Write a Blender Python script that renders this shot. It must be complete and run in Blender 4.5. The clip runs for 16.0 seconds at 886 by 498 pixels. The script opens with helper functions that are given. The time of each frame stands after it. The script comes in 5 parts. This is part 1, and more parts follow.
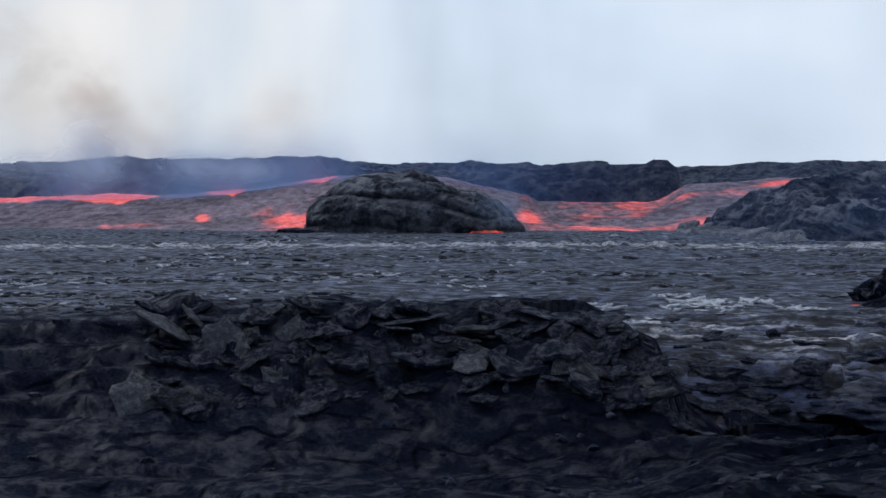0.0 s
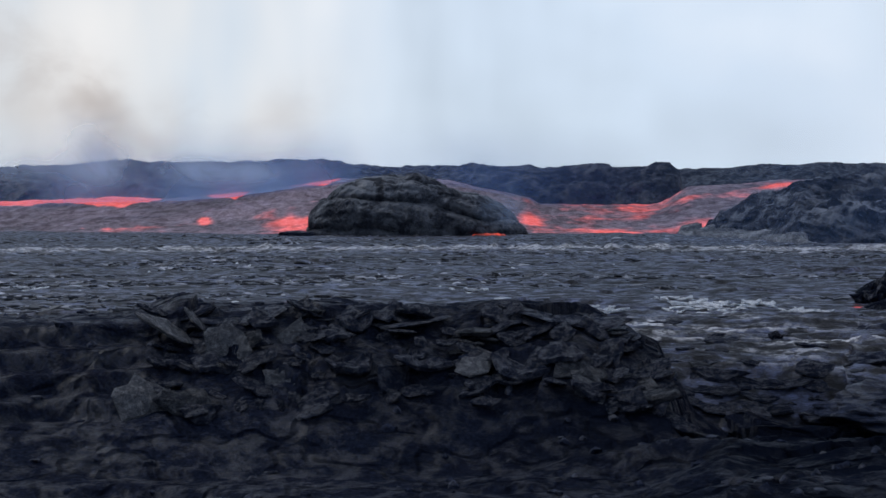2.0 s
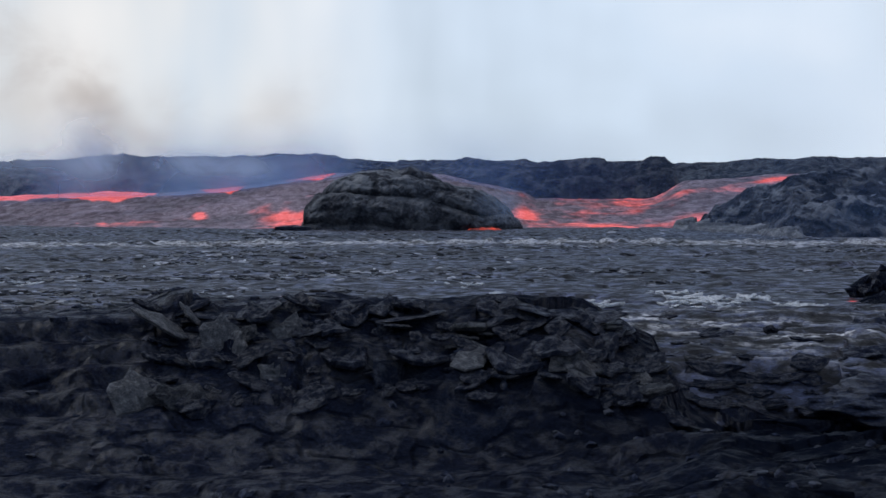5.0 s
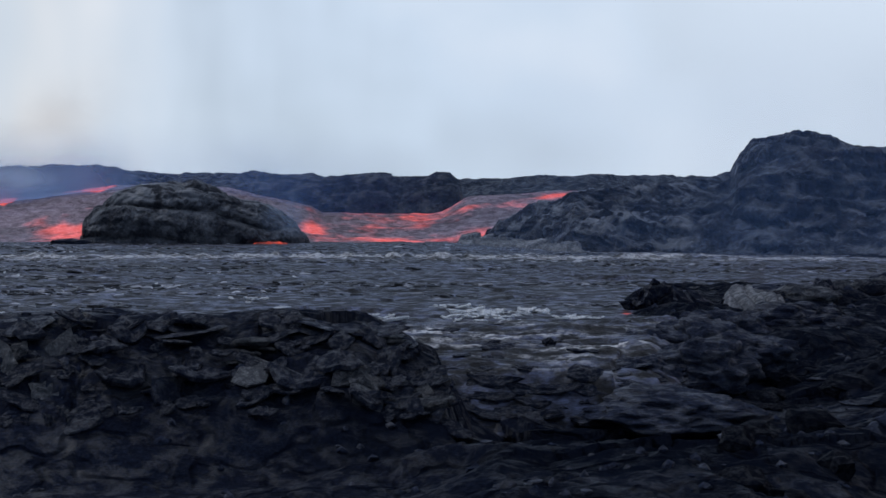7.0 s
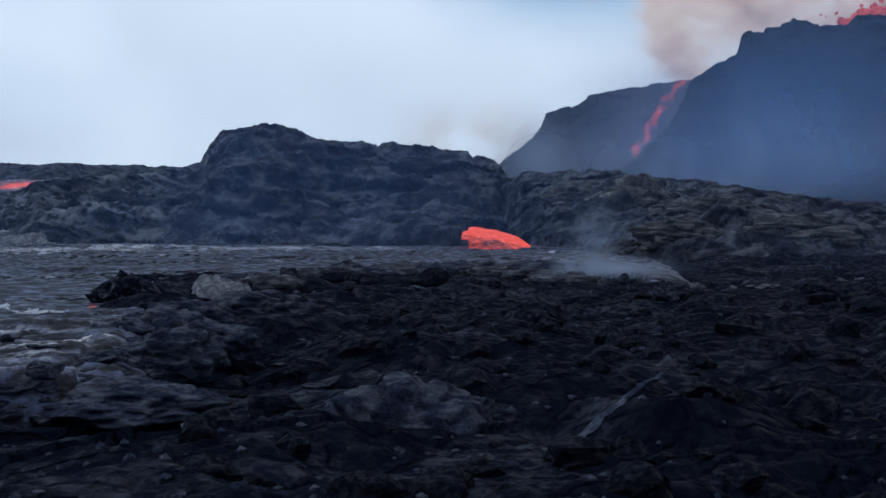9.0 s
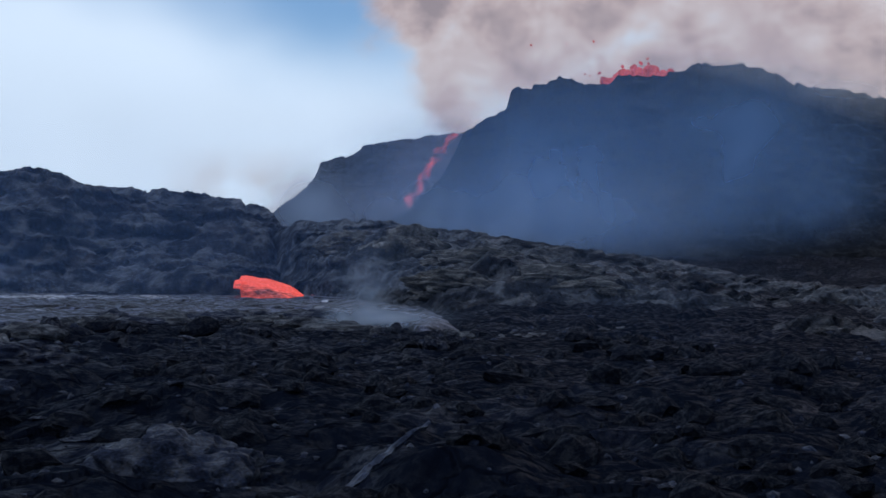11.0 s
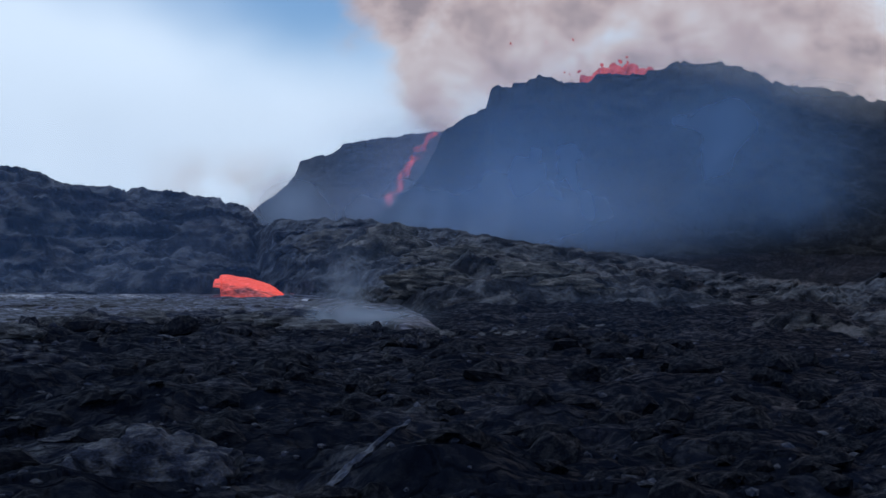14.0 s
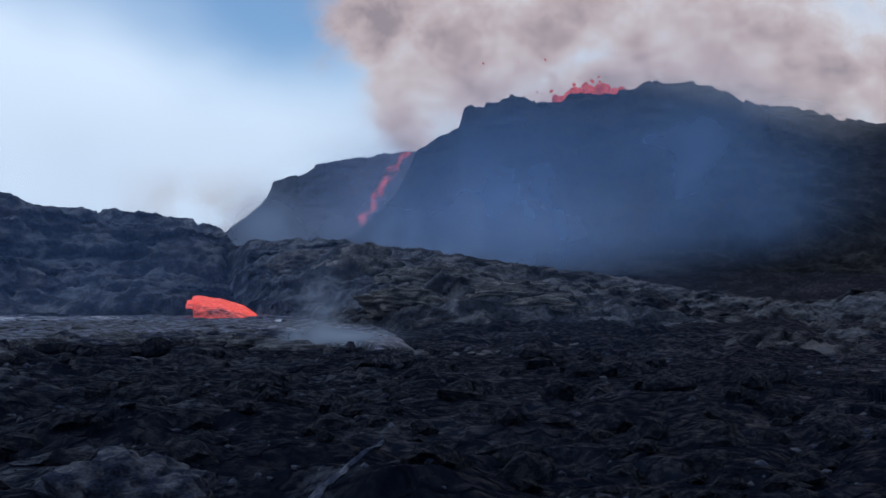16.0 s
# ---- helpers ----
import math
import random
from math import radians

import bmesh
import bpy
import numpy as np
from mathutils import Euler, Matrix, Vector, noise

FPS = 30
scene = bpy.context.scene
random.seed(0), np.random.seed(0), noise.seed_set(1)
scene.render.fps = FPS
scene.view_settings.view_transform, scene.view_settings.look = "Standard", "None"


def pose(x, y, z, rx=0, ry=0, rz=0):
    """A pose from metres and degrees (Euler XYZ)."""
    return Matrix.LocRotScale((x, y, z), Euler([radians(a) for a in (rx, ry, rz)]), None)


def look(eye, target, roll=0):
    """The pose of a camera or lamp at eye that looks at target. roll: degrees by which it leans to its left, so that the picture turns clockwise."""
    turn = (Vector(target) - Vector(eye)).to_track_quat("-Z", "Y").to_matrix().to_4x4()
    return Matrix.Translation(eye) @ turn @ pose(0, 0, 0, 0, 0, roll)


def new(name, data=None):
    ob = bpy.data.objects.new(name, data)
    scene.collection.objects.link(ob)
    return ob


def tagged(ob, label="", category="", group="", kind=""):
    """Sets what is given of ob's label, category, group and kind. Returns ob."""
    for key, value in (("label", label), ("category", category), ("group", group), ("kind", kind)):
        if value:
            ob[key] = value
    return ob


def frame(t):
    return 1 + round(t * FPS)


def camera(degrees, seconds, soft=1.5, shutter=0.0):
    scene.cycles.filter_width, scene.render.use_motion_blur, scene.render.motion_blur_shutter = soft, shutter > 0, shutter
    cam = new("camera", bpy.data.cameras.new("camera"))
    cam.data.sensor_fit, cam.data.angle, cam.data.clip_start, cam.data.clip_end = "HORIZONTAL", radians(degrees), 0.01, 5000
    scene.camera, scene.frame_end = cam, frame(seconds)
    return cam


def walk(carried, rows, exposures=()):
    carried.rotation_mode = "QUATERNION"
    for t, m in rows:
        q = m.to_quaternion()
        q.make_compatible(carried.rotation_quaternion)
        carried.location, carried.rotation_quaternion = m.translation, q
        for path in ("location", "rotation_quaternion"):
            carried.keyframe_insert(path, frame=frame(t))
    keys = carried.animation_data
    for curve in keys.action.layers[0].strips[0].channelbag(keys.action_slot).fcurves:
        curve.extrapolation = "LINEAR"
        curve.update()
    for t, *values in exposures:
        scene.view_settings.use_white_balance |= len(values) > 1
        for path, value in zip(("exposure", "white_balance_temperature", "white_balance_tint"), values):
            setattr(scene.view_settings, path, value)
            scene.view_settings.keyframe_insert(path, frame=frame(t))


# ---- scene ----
cam = camera(38.13, 16.0)

# seconds, yaw, pitch, roll; the lens swings on an arm of 0.3 m round the person who turns
TURNS = [
    (0.0, 0.00, -1.96, 0.00),
    (0.5, -0.27, -1.81, 0.03),
    (1.0, -0.17, -1.72, 0.03),
    (1.5, 0.02, -1.82, 0.06),
    (2.0, 0.09, -1.84, 0.09),
    (2.5, 0.19, -2.07, 0.18),
    (3.0, 0.07, -2.09, 0.15),
    (5.5, -0.26, -2.08, 0.13),
    (6.0, -1.39, -1.77, 0.24),
    (6.5, -4.87, -1.59, -0.20),
    (7.0, -9.60, -1.44, -0.24),
    (7.5, -15.53, -1.40, -0.13),
    (8.0, -21.67, -1.66, -0.30),
    (8.5, -27.52, -1.78, -0.29),
    (9.0, -32.85, -1.75, -0.30),
    (9.5, -37.38, -1.32, 0.05),
    (10.0, -40.91, -0.36, 0.19),
    (10.2, -41.80, 0.01, 0.22),
    (12.3, -43.23, 0.62, -1.17),
    (12.5, -42.95, 0.68, -1.13),
    (13.0, -42.85, 1.01, -0.68),
    (13.5, -43.34, 0.80, -0.53),
    (14.0, -43.80, 0.48, -0.60),
    (14.5, -44.11, 0.66, -0.24),
    (15.0, -44.12, 0.83, -0.13),
    (15.5, -44.14, 1.00, -0.18),
    (16.0, -44.97, 1.37, -0.29),
]
ARM, EYE = 0.32, 2.5


def stand(yaw, pitch, roll):
    a = radians(yaw)
    return pose(-ARM * math.sin(a), ARM * (math.cos(a) - 1), EYE, 90 + pitch, roll, yaw)


walk(cam, [(t, stand(yaw, pitch, roll)) for t, yaw, pitch, roll in TURNS],
     [(0, 0.0, 6300, 10), (6, 0.0, 6300, 10), (7, -0.12, 6200, 10), (8, -0.08, 6080, 9), (9, -0.06, 5950, 8), (10, 0.0, 5900, 8), (16, 0.0, 5850, 8)])


# ---- world and sun ----
world = bpy.data.worlds.new("sky")
scene.world = world
world.use_nodes = True
SUN_EL, SUN_AZ, SKY = 48, -62, (0.072, 0.092, 0.108, 1)


def world_sky():
    nt = world.node_tree
    nt.nodes.clear()
    out, bg = nt.nodes.new("ShaderNodeOutputWorld"), nt.nodes.new("ShaderNodeBackground")
    bg.inputs[1].default_value = 1.0
    nt.links.new(bg.outputs[0], out.inputs[0])
    sky = nt.nodes.new("ShaderNodeTexSky")
    sky.sky_type, sky.sun_disc, sky.altitude = "NISHITA", False, 300
    sky.sun_elevation, sky.sun_rotation = radians(SUN_EL), radians(SUN_AZ)
    sky.air_density, sky.dust_density, sky.ozone_density = 1.0, 0.4, 1.5
    blue = blend(nt, 1.0, sky.outputs[0], SKY, "MULTIPLY")
    tc, sep = nt.nodes.new("ShaderNodeTexCoord"), nt.nodes.new("ShaderNodeSeparateXYZ")
    nt.links.new(tc.outputs["Generated"], sep.inputs[0])
    az = maths(nt, "MULTIPLY", maths(nt, "ARCTAN2", sep.outputs[0], sep.outputs[1]), 180 / math.pi)
    el = maths(nt, "MULTIPLY", maths(nt, "ARCSINE", sep.outputs[2]), 180 / math.pi)
    flat = nt.nodes.new("ShaderNodeCombineXYZ")
    nt.links.new(az, flat.inputs[0])
    nt.links.new(el, flat.inputs[1])
    flat = flat.outputs[0]
    wide = noise_fac(nt, flat, 0.07, 3, 0.45, (1.0, 1.5, 1))
    streak = noise_fac(nt, flat, 0.15, 3, 0.45, (1.0, 0.25, 1))
    billow = noise_fac(nt, flat, 0.34, 6, 0.55, (1.0, 1.15, 1), 0.25)
    puff = noise_fac(nt, flat, 0.17, 4, 0.5, (1.0, 1.2, 1), 0.2)
    # white vapour over the lower sky, ragged along its upper edge; clear blue above
    rim = maths(nt, "ADD", maths(nt, "MULTIPLY", wide, 6.0), ranged(nt, az, 24, 39, 8.6, 4.6))
    over = ranged(nt, maths(nt, "SUBTRACT", el, rim), -1.6, 3.6, 0.0, 1.0)
    cover = maths(nt, "SUBTRACT", 0.97, maths(nt, "MULTIPLY", over, 0.86))
    tone = maths(nt, "ADD", maths(nt, "MULTIPLY", streak, ranged(nt, az, -6, 16, 0.7, 0.15)), maths(nt, "MULTIPLY", wide, ranged(nt, az, -6, 16, 0.3, 0.85)))
    veil = ramp(nt, tone, ((0.36, (0.55, 0.63, 0.72, 1)), (0.5, (0.68, 0.78, 0.90, 1)), (0.66, (0.84, 0.90, 0.98, 1))))
    warm = maths(nt, "MULTIPLY", ranged(nt, az, -14, 4, 0.9, 0.0), ranged(nt, streak, 0.35, 0.6, 0.5, 1.0))
    veil = blend(nt, warm, veil, (1.08, 0.97, 0.85, 1), "MULTIPLY")
    veil = blend(nt, ranged(nt, az, 8, 26, 0.0, 0.8), veil, (0.76, 0.84, 0.94, 1))
    # unseen cloud higher up, added to fill the shadows on the ground
    cover = maths(nt, "MAXIMUM", cover, ranged(nt, el, 16, 34, 0.0, 0.66))
    col = blend(nt, cover, blue, veil)
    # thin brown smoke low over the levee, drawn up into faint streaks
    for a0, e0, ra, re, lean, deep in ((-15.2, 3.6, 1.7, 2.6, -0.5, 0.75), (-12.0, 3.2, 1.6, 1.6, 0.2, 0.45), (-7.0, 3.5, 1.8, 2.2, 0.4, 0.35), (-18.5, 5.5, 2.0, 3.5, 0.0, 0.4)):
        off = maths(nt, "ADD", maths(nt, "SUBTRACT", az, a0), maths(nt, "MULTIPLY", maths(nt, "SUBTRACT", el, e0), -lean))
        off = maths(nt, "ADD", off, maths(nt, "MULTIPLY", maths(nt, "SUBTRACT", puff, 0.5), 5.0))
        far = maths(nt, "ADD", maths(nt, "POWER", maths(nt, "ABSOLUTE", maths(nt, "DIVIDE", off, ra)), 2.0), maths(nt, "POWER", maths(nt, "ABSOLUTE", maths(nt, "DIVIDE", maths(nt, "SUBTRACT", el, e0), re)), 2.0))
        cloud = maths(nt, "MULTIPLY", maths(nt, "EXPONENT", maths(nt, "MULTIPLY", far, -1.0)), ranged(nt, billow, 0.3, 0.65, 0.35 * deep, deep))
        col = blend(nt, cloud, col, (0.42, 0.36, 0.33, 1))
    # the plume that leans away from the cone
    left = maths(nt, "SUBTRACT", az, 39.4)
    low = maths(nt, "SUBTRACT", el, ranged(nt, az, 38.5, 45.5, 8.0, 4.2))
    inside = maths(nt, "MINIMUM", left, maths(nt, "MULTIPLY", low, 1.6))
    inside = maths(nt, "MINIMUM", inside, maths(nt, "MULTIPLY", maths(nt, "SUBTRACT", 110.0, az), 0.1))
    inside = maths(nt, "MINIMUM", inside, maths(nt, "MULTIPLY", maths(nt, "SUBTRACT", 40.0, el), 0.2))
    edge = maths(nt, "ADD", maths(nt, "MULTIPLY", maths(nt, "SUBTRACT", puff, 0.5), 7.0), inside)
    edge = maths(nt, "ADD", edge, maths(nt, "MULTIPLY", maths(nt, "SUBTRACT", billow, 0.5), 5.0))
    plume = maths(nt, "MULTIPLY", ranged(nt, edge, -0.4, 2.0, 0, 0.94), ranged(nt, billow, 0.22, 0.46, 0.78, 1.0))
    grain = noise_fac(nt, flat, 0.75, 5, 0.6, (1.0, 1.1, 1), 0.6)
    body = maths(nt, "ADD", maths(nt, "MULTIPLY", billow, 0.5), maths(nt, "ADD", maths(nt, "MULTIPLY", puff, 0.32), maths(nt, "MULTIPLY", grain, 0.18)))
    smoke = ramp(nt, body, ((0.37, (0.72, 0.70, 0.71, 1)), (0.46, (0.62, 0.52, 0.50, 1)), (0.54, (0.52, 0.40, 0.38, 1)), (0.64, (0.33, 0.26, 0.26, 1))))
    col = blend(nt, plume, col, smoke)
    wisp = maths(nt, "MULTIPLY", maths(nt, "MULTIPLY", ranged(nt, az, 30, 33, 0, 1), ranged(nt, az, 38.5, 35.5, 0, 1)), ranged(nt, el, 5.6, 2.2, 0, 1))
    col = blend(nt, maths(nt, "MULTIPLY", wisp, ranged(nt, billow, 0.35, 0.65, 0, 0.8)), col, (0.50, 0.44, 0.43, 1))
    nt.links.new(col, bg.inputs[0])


def blend(nt, fac, a, b, mode="MIX"):
    n = nt.nodes.new("ShaderNodeMix")
    n.data_type, n.blend_type = "RGBA", mode
    for k, v in ((0, fac), (6, a), (7, b)):
        if isinstance(v, (int, float, tuple)):
            n.inputs[k].default_value = v
        else:
            nt.links.new(v, n.inputs[k])
    return n.outputs[2]


def ranged(nt, v, a, b, c, d):
    """v from a..b, eased, to c..d."""
    n = nt.nodes.new("ShaderNodeMapRange")
    n.interpolation_type = "SMOOTHSTEP"
    nt.links.new(v, n.inputs[0])
    for k, x in enumerate((a, b, c, d)):
        n.inputs[k + 1].default_value = x
    return n.outputs[0]


def maths(nt, op, a, b=None, c=None):
    n = nt.nodes.new("ShaderNodeMath")
    n.operation = op
    for k, v in enumerate((a, b, c)):
        if v is None:
            continue
        if isinstance(v, (int, float)):
            n.inputs[k].default_value = v
        else:
            nt.links.new(v, n.inputs[k])
    return n.outputs[0]


def noise_fac(nt, vector, scale, detail=4, rough=0.55, stretch=None, distort=0.0):
    if stretch:
        m = nt.nodes.new("ShaderNodeMapping")
        m.inputs["Scale"].default_value = stretch
        nt.links.new(vector, m.inputs[0])
        vector = m.outputs[0]
    n = nt.nodes.new("ShaderNodeTexNoise")
    nt.links.new(vector, n.inputs["Vector"])
    n.inputs["Scale"].default_value, n.inputs["Detail"].default_value = scale, detail
    n.inputs["Roughness"].default_value, n.inputs["Distortion"].default_value = rough, distort
    return n.outputs[0]


def ramp(nt, fac, stops):
    n = nt.nodes.new("ShaderNodeValToRGB")
    el = n.color_ramp.elements
    while len(el) < len(stops):
        el.new(0.5)
    for e, (p, c) in zip(el, stops):
        e.position, e.color = p, c
    nt.links.new(fac, n.inputs[0])
    return n.outputs[0]


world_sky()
sun = new("sun", bpy.data.lights.new("sun", "SUN"))
sun.data.energy, sun.data.angle, sun.data.color = 1.15, radians(14), (1.0, 0.97, 0.93)
sun.matrix_world = look((0, 0, 0), (-math.sin(radians(SUN_AZ)) * math.cos(radians(SUN_EL)),
                                    -math.cos(radians(SUN_AZ)) * math.cos(radians(SUN_EL)), -math.sin(radians(SUN_EL))))

# ---- materials ----


def material(name):
    m = bpy.data.materials.new(name)
    m.use_nodes = True
    nt = m.node_tree
    nt.nodes.clear()
    out = nt.nodes.new("ShaderNodeOutputMaterial")
    p = nt.nodes.new("ShaderNodeBsdfPrincipled")
    nt.links.new(p.outputs[0], out.inputs[0])
    return m, nt, p, out


def rock_material(name, dark, light, size=1.0, rough=(0.5, 0.85), rust=0.25, bump=0.6, spec=(0.06, 0.4), sharp=0.15, darken=False, cracks=0.0, paled=False):
    """Basalt: dark glassy crust, paler weathered and rusty patches, ropy relief. size: how coarse, in metres."""
    m, nt, p, out = material(name)
    tc = nt.nodes.new("ShaderNodeTexCoord").outputs["Object"]
    big = noise_fac(nt, tc, 0.45 / size, 5, 0.6, None, 0.6)
    mid = noise_fac(nt, tc, 2.6 / size, 6, 0.65, None, 0.3)
    fine = noise_fac(nt, tc, 16 / size, 5, 0.7)
    tone = maths(nt, "ADD", maths(nt, "MULTIPLY", big, 0.5), maths(nt, "MULTIPLY", mid, 0.5))
    base = ramp(nt, tone, ((0.5 - sharp, (*dark, 1)), (0.51, tuple(0.62 * a + 0.38 * b for a, b in zip(dark, light)) + (1,)), (0.5 + sharp, (*light, 1))))
    speck = nt.nodes.new("ShaderNodeMix")
    speck.data_type, speck.blend_type = "RGBA", "MULTIPLY"
    speck.inputs[0].default_value = 0.9
    nt.links.new(base, speck.inputs[6])
    nt.links.new(ramp(nt, fine, ((0.34, (0.28, 0.28, 0.28, 1)), (0.52, (0.9, 0.9, 0.9, 1)), (0.68, (1.9, 1.88, 1.85, 1)))), speck.inputs[7])
    stain = nt.nodes.new("ShaderNodeMix")
    stain.data_type = "RGBA"
    red = noise_fac(nt, tc, 0.9 / size, 4, 0.6, (1, 1.3, 1))
    nt.links.new(maths(nt, "MULTIPLY", ramp(nt, red, ((0.56, (0, 0, 0, 1)), (0.74, (1, 1, 1, 1)))), rust), stain.inputs[0])
    nt.links.new(speck.outputs[2], stain.inputs[6])
    stain.inputs[7].default_value = (0.085, 0.048, 0.034, 1)
    col = stain.outputs[2]
    if darken:
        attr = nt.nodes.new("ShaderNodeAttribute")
        attr.attribute_name = "darken"
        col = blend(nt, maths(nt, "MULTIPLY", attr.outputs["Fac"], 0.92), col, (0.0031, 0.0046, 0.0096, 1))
    # pale mask, in broken spots: shading on the raft, lighter patches on the hill
    if paled:
        mask_attr = nt.nodes.new("ShaderNodeAttribute")
        mask_attr.attribute_name = "pale"
        col = blend(nt, maths(nt, "MULTIPLY", mask_attr.outputs["Fac"], ranged(nt, mid, 0.42, 0.58, 0.0, 1.0)), col, (0.135, 0.148, 0.180, 1))
    nt.links.new(col, p.inputs["Base Color"])
    r = nt.nodes.new("ShaderNodeMapRange")
    nt.links.new(mid, r.inputs[0])
    r.inputs[1].default_value, r.inputs[2].default_value = 0.3, 0.7
    r.inputs[3].default_value, r.inputs[4].default_value = rough[1], rough[0]
    nt.links.new(r.outputs[0], p.inputs["Roughness"])
    gloss = ranged(nt, mid, 0.44, 0.62, spec[0], spec[1])
    if darken:
        gloss = maths(nt, "MULTIPLY", gloss, maths(nt, "MULTIPLY_ADD", attr.outputs["Fac"], -0.9, 1.0))
    nt.links.new(gloss, p.inputs["Specular IOR Level"])
    b1, b2 = nt.nodes.new("ShaderNodeBump"), nt.nodes.new("ShaderNodeBump")
    b1.inputs["Strength"].default_value, b1.inputs["Distance"].default_value = bump, 0.25 * size
    b2.inputs["Strength"].default_value, b2.inputs["Distance"].default_value = min(1.0, 2 * bump), 0.04 * size
    nt.links.new(mid, b1.inputs["Height"])
    nt.links.new(fine, b2.inputs["Height"])
    nt.links.new(b1.outputs[0], b2.inputs["Normal"])
    last = b2
    if cracks:
        vor = nt.nodes.new("ShaderNodeTexVoronoi")
        vor.feature = "DISTANCE_TO_EDGE"
        vor.inputs["Scale"].default_value = cracks
        warp = nt.nodes.new("ShaderNodeVectorMath")
        warp.operation = "MULTIPLY_ADD"
        nz = nt.nodes.new("ShaderNodeTexNoise")
        nz.inputs["Scale"].default_value = 1.7 * cracks
        nt.links.new(tc, nz.inputs["Vector"])
        nt.links.new(nz.outputs[1], warp.inputs[0])
        warp.inputs[1].default_value = (0.7 / cracks,) * 3
        nt.links.new(tc, warp.inputs[2])
        nt.links.new(warp.outputs[0], vor.inputs["Vector"])
        b3 = nt.nodes.new("ShaderNodeBump")
        b3.inputs["Strength"].default_value, b3.inputs["Distance"].default_value = 1.0, 0.09
        nt.links.new(ranged(nt, vor.outputs["Distance"], 0.0, 0.10, 0, 1), b3.inputs["Height"])
        nt.links.new(b2.outputs[0], b3.inputs["Normal"])
        last = b3
    nt.links.new(last.outputs[0], p.inputs["Normal"])
    return m


def lava_material(name, crust, hot, stretch, scale, gain=6.0, power=1.2, rough=0.42, sharp=0.16, relief=0.2, top=2.5):
    """Flowing lava: a skin of cooling crust that parts over the glowing melt, where the point attribute "molten" is high."""
    m, nt, p, out = material(name)
    tc = nt.nodes.new("ShaderNodeTexCoord").outputs["Object"]
    a = noise_fac(nt, tc, scale, 6, 0.62, stretch, 0.8)
    b = noise_fac(nt, tc, scale * 5, 5, 0.65, stretch, 0.3)
    attr = nt.nodes.new("ShaderNodeAttribute")
    attr.attribute_name = "molten"
    heat = attr.outputs["Fac"]
    n = maths(nt, "ADD", maths(nt, "MULTIPLY", a, 0.65), maths(nt, "MULTIPLY", b, 0.35))
    glow = maths(nt, "MULTIPLY", maths(nt, "ADD", maths(nt, "SUBTRACT", heat, 1.0), n), gain)
    glow.node.use_clamp = True
    col = ramp(nt, b, ((0.5 - sharp, (*[c * 0.3 for c in crust], 1)), (0.5, (*crust, 1)), (0.51 + sharp, (*[c * top for c in crust], 1))))
    big = noise_fac(nt, tc, scale * 0.22, 3, 0.5)
    col = blend(nt, 0.8, col, ramp(nt, big, ((0.35, (0.5, 0.5, 0.52, 1)), (0.65, (1.5, 1.48, 1.45, 1)))), "MULTIPLY")
    flaky = noise_fac(nt, tc, 9.0, 5, 0.7, (0.6, 1.3, 1.8), 0.5)
    col = blend(nt, 0.85, col, ramp(nt, flaky, ((0.38, (0.35, 0.35, 0.36, 1)), (0.52, (0.95, 0.95, 0.95, 1)), (0.66, (2.1, 2.1, 2.1, 1)))), "MULTIPLY")
    mask_attr = nt.nodes.new("ShaderNodeAttribute")
    mask_attr.attribute_name = "cooled"
    col = blend(nt, mask_attr.outputs["Fac"], col, (0.50, 0.58, 0.68, 1), "MULTIPLY")
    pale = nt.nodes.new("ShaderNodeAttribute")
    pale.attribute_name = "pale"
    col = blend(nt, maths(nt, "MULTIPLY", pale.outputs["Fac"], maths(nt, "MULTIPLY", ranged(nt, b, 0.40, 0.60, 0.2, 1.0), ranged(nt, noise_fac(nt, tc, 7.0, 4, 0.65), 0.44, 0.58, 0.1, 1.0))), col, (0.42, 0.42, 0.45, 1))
    nt.links.new(col, p.inputs["Base Color"])
    nt.links.new(ramp(nt, glow, ((0.0, (0.25, 0.012, 0.008, 1)), (0.5, (*[h * 0.6 for h in hot], 1)), (1.0, (*hot, 1)))), p.inputs["Emission Color"])
    nt.links.new(maths(nt, "MULTIPLY", glow, power), p.inputs["Emission Strength"])
    nt.links.new(ranged(nt, b, 0.35, 0.65, min(1, rough * 1.5), rough * 0.8), p.inputs["Roughness"])
    p.inputs["Specular IOR Level"].default_value = 0.22
    bump = nt.nodes.new("ShaderNodeBump")
    bump.inputs["Strength"].default_value, bump.inputs["Distance"].default_value = 0.8, relief
    nt.links.new(n, bump.inputs["Height"])
    skin = nt.nodes.new("ShaderNodeBump")
    skin.inputs["Strength"].default_value, skin.inputs["Distance"].default_value = 0.9, relief * 0.4
    nt.links.new(noise_fac(nt, tc, scale * 22, 4, 0.7, stretch), skin.inputs["Height"])
    nt.links.new(bump.outputs[0], skin.inputs["Normal"])
    nt.links.new(skin.outputs[0], p.inputs["Normal"])
    return m


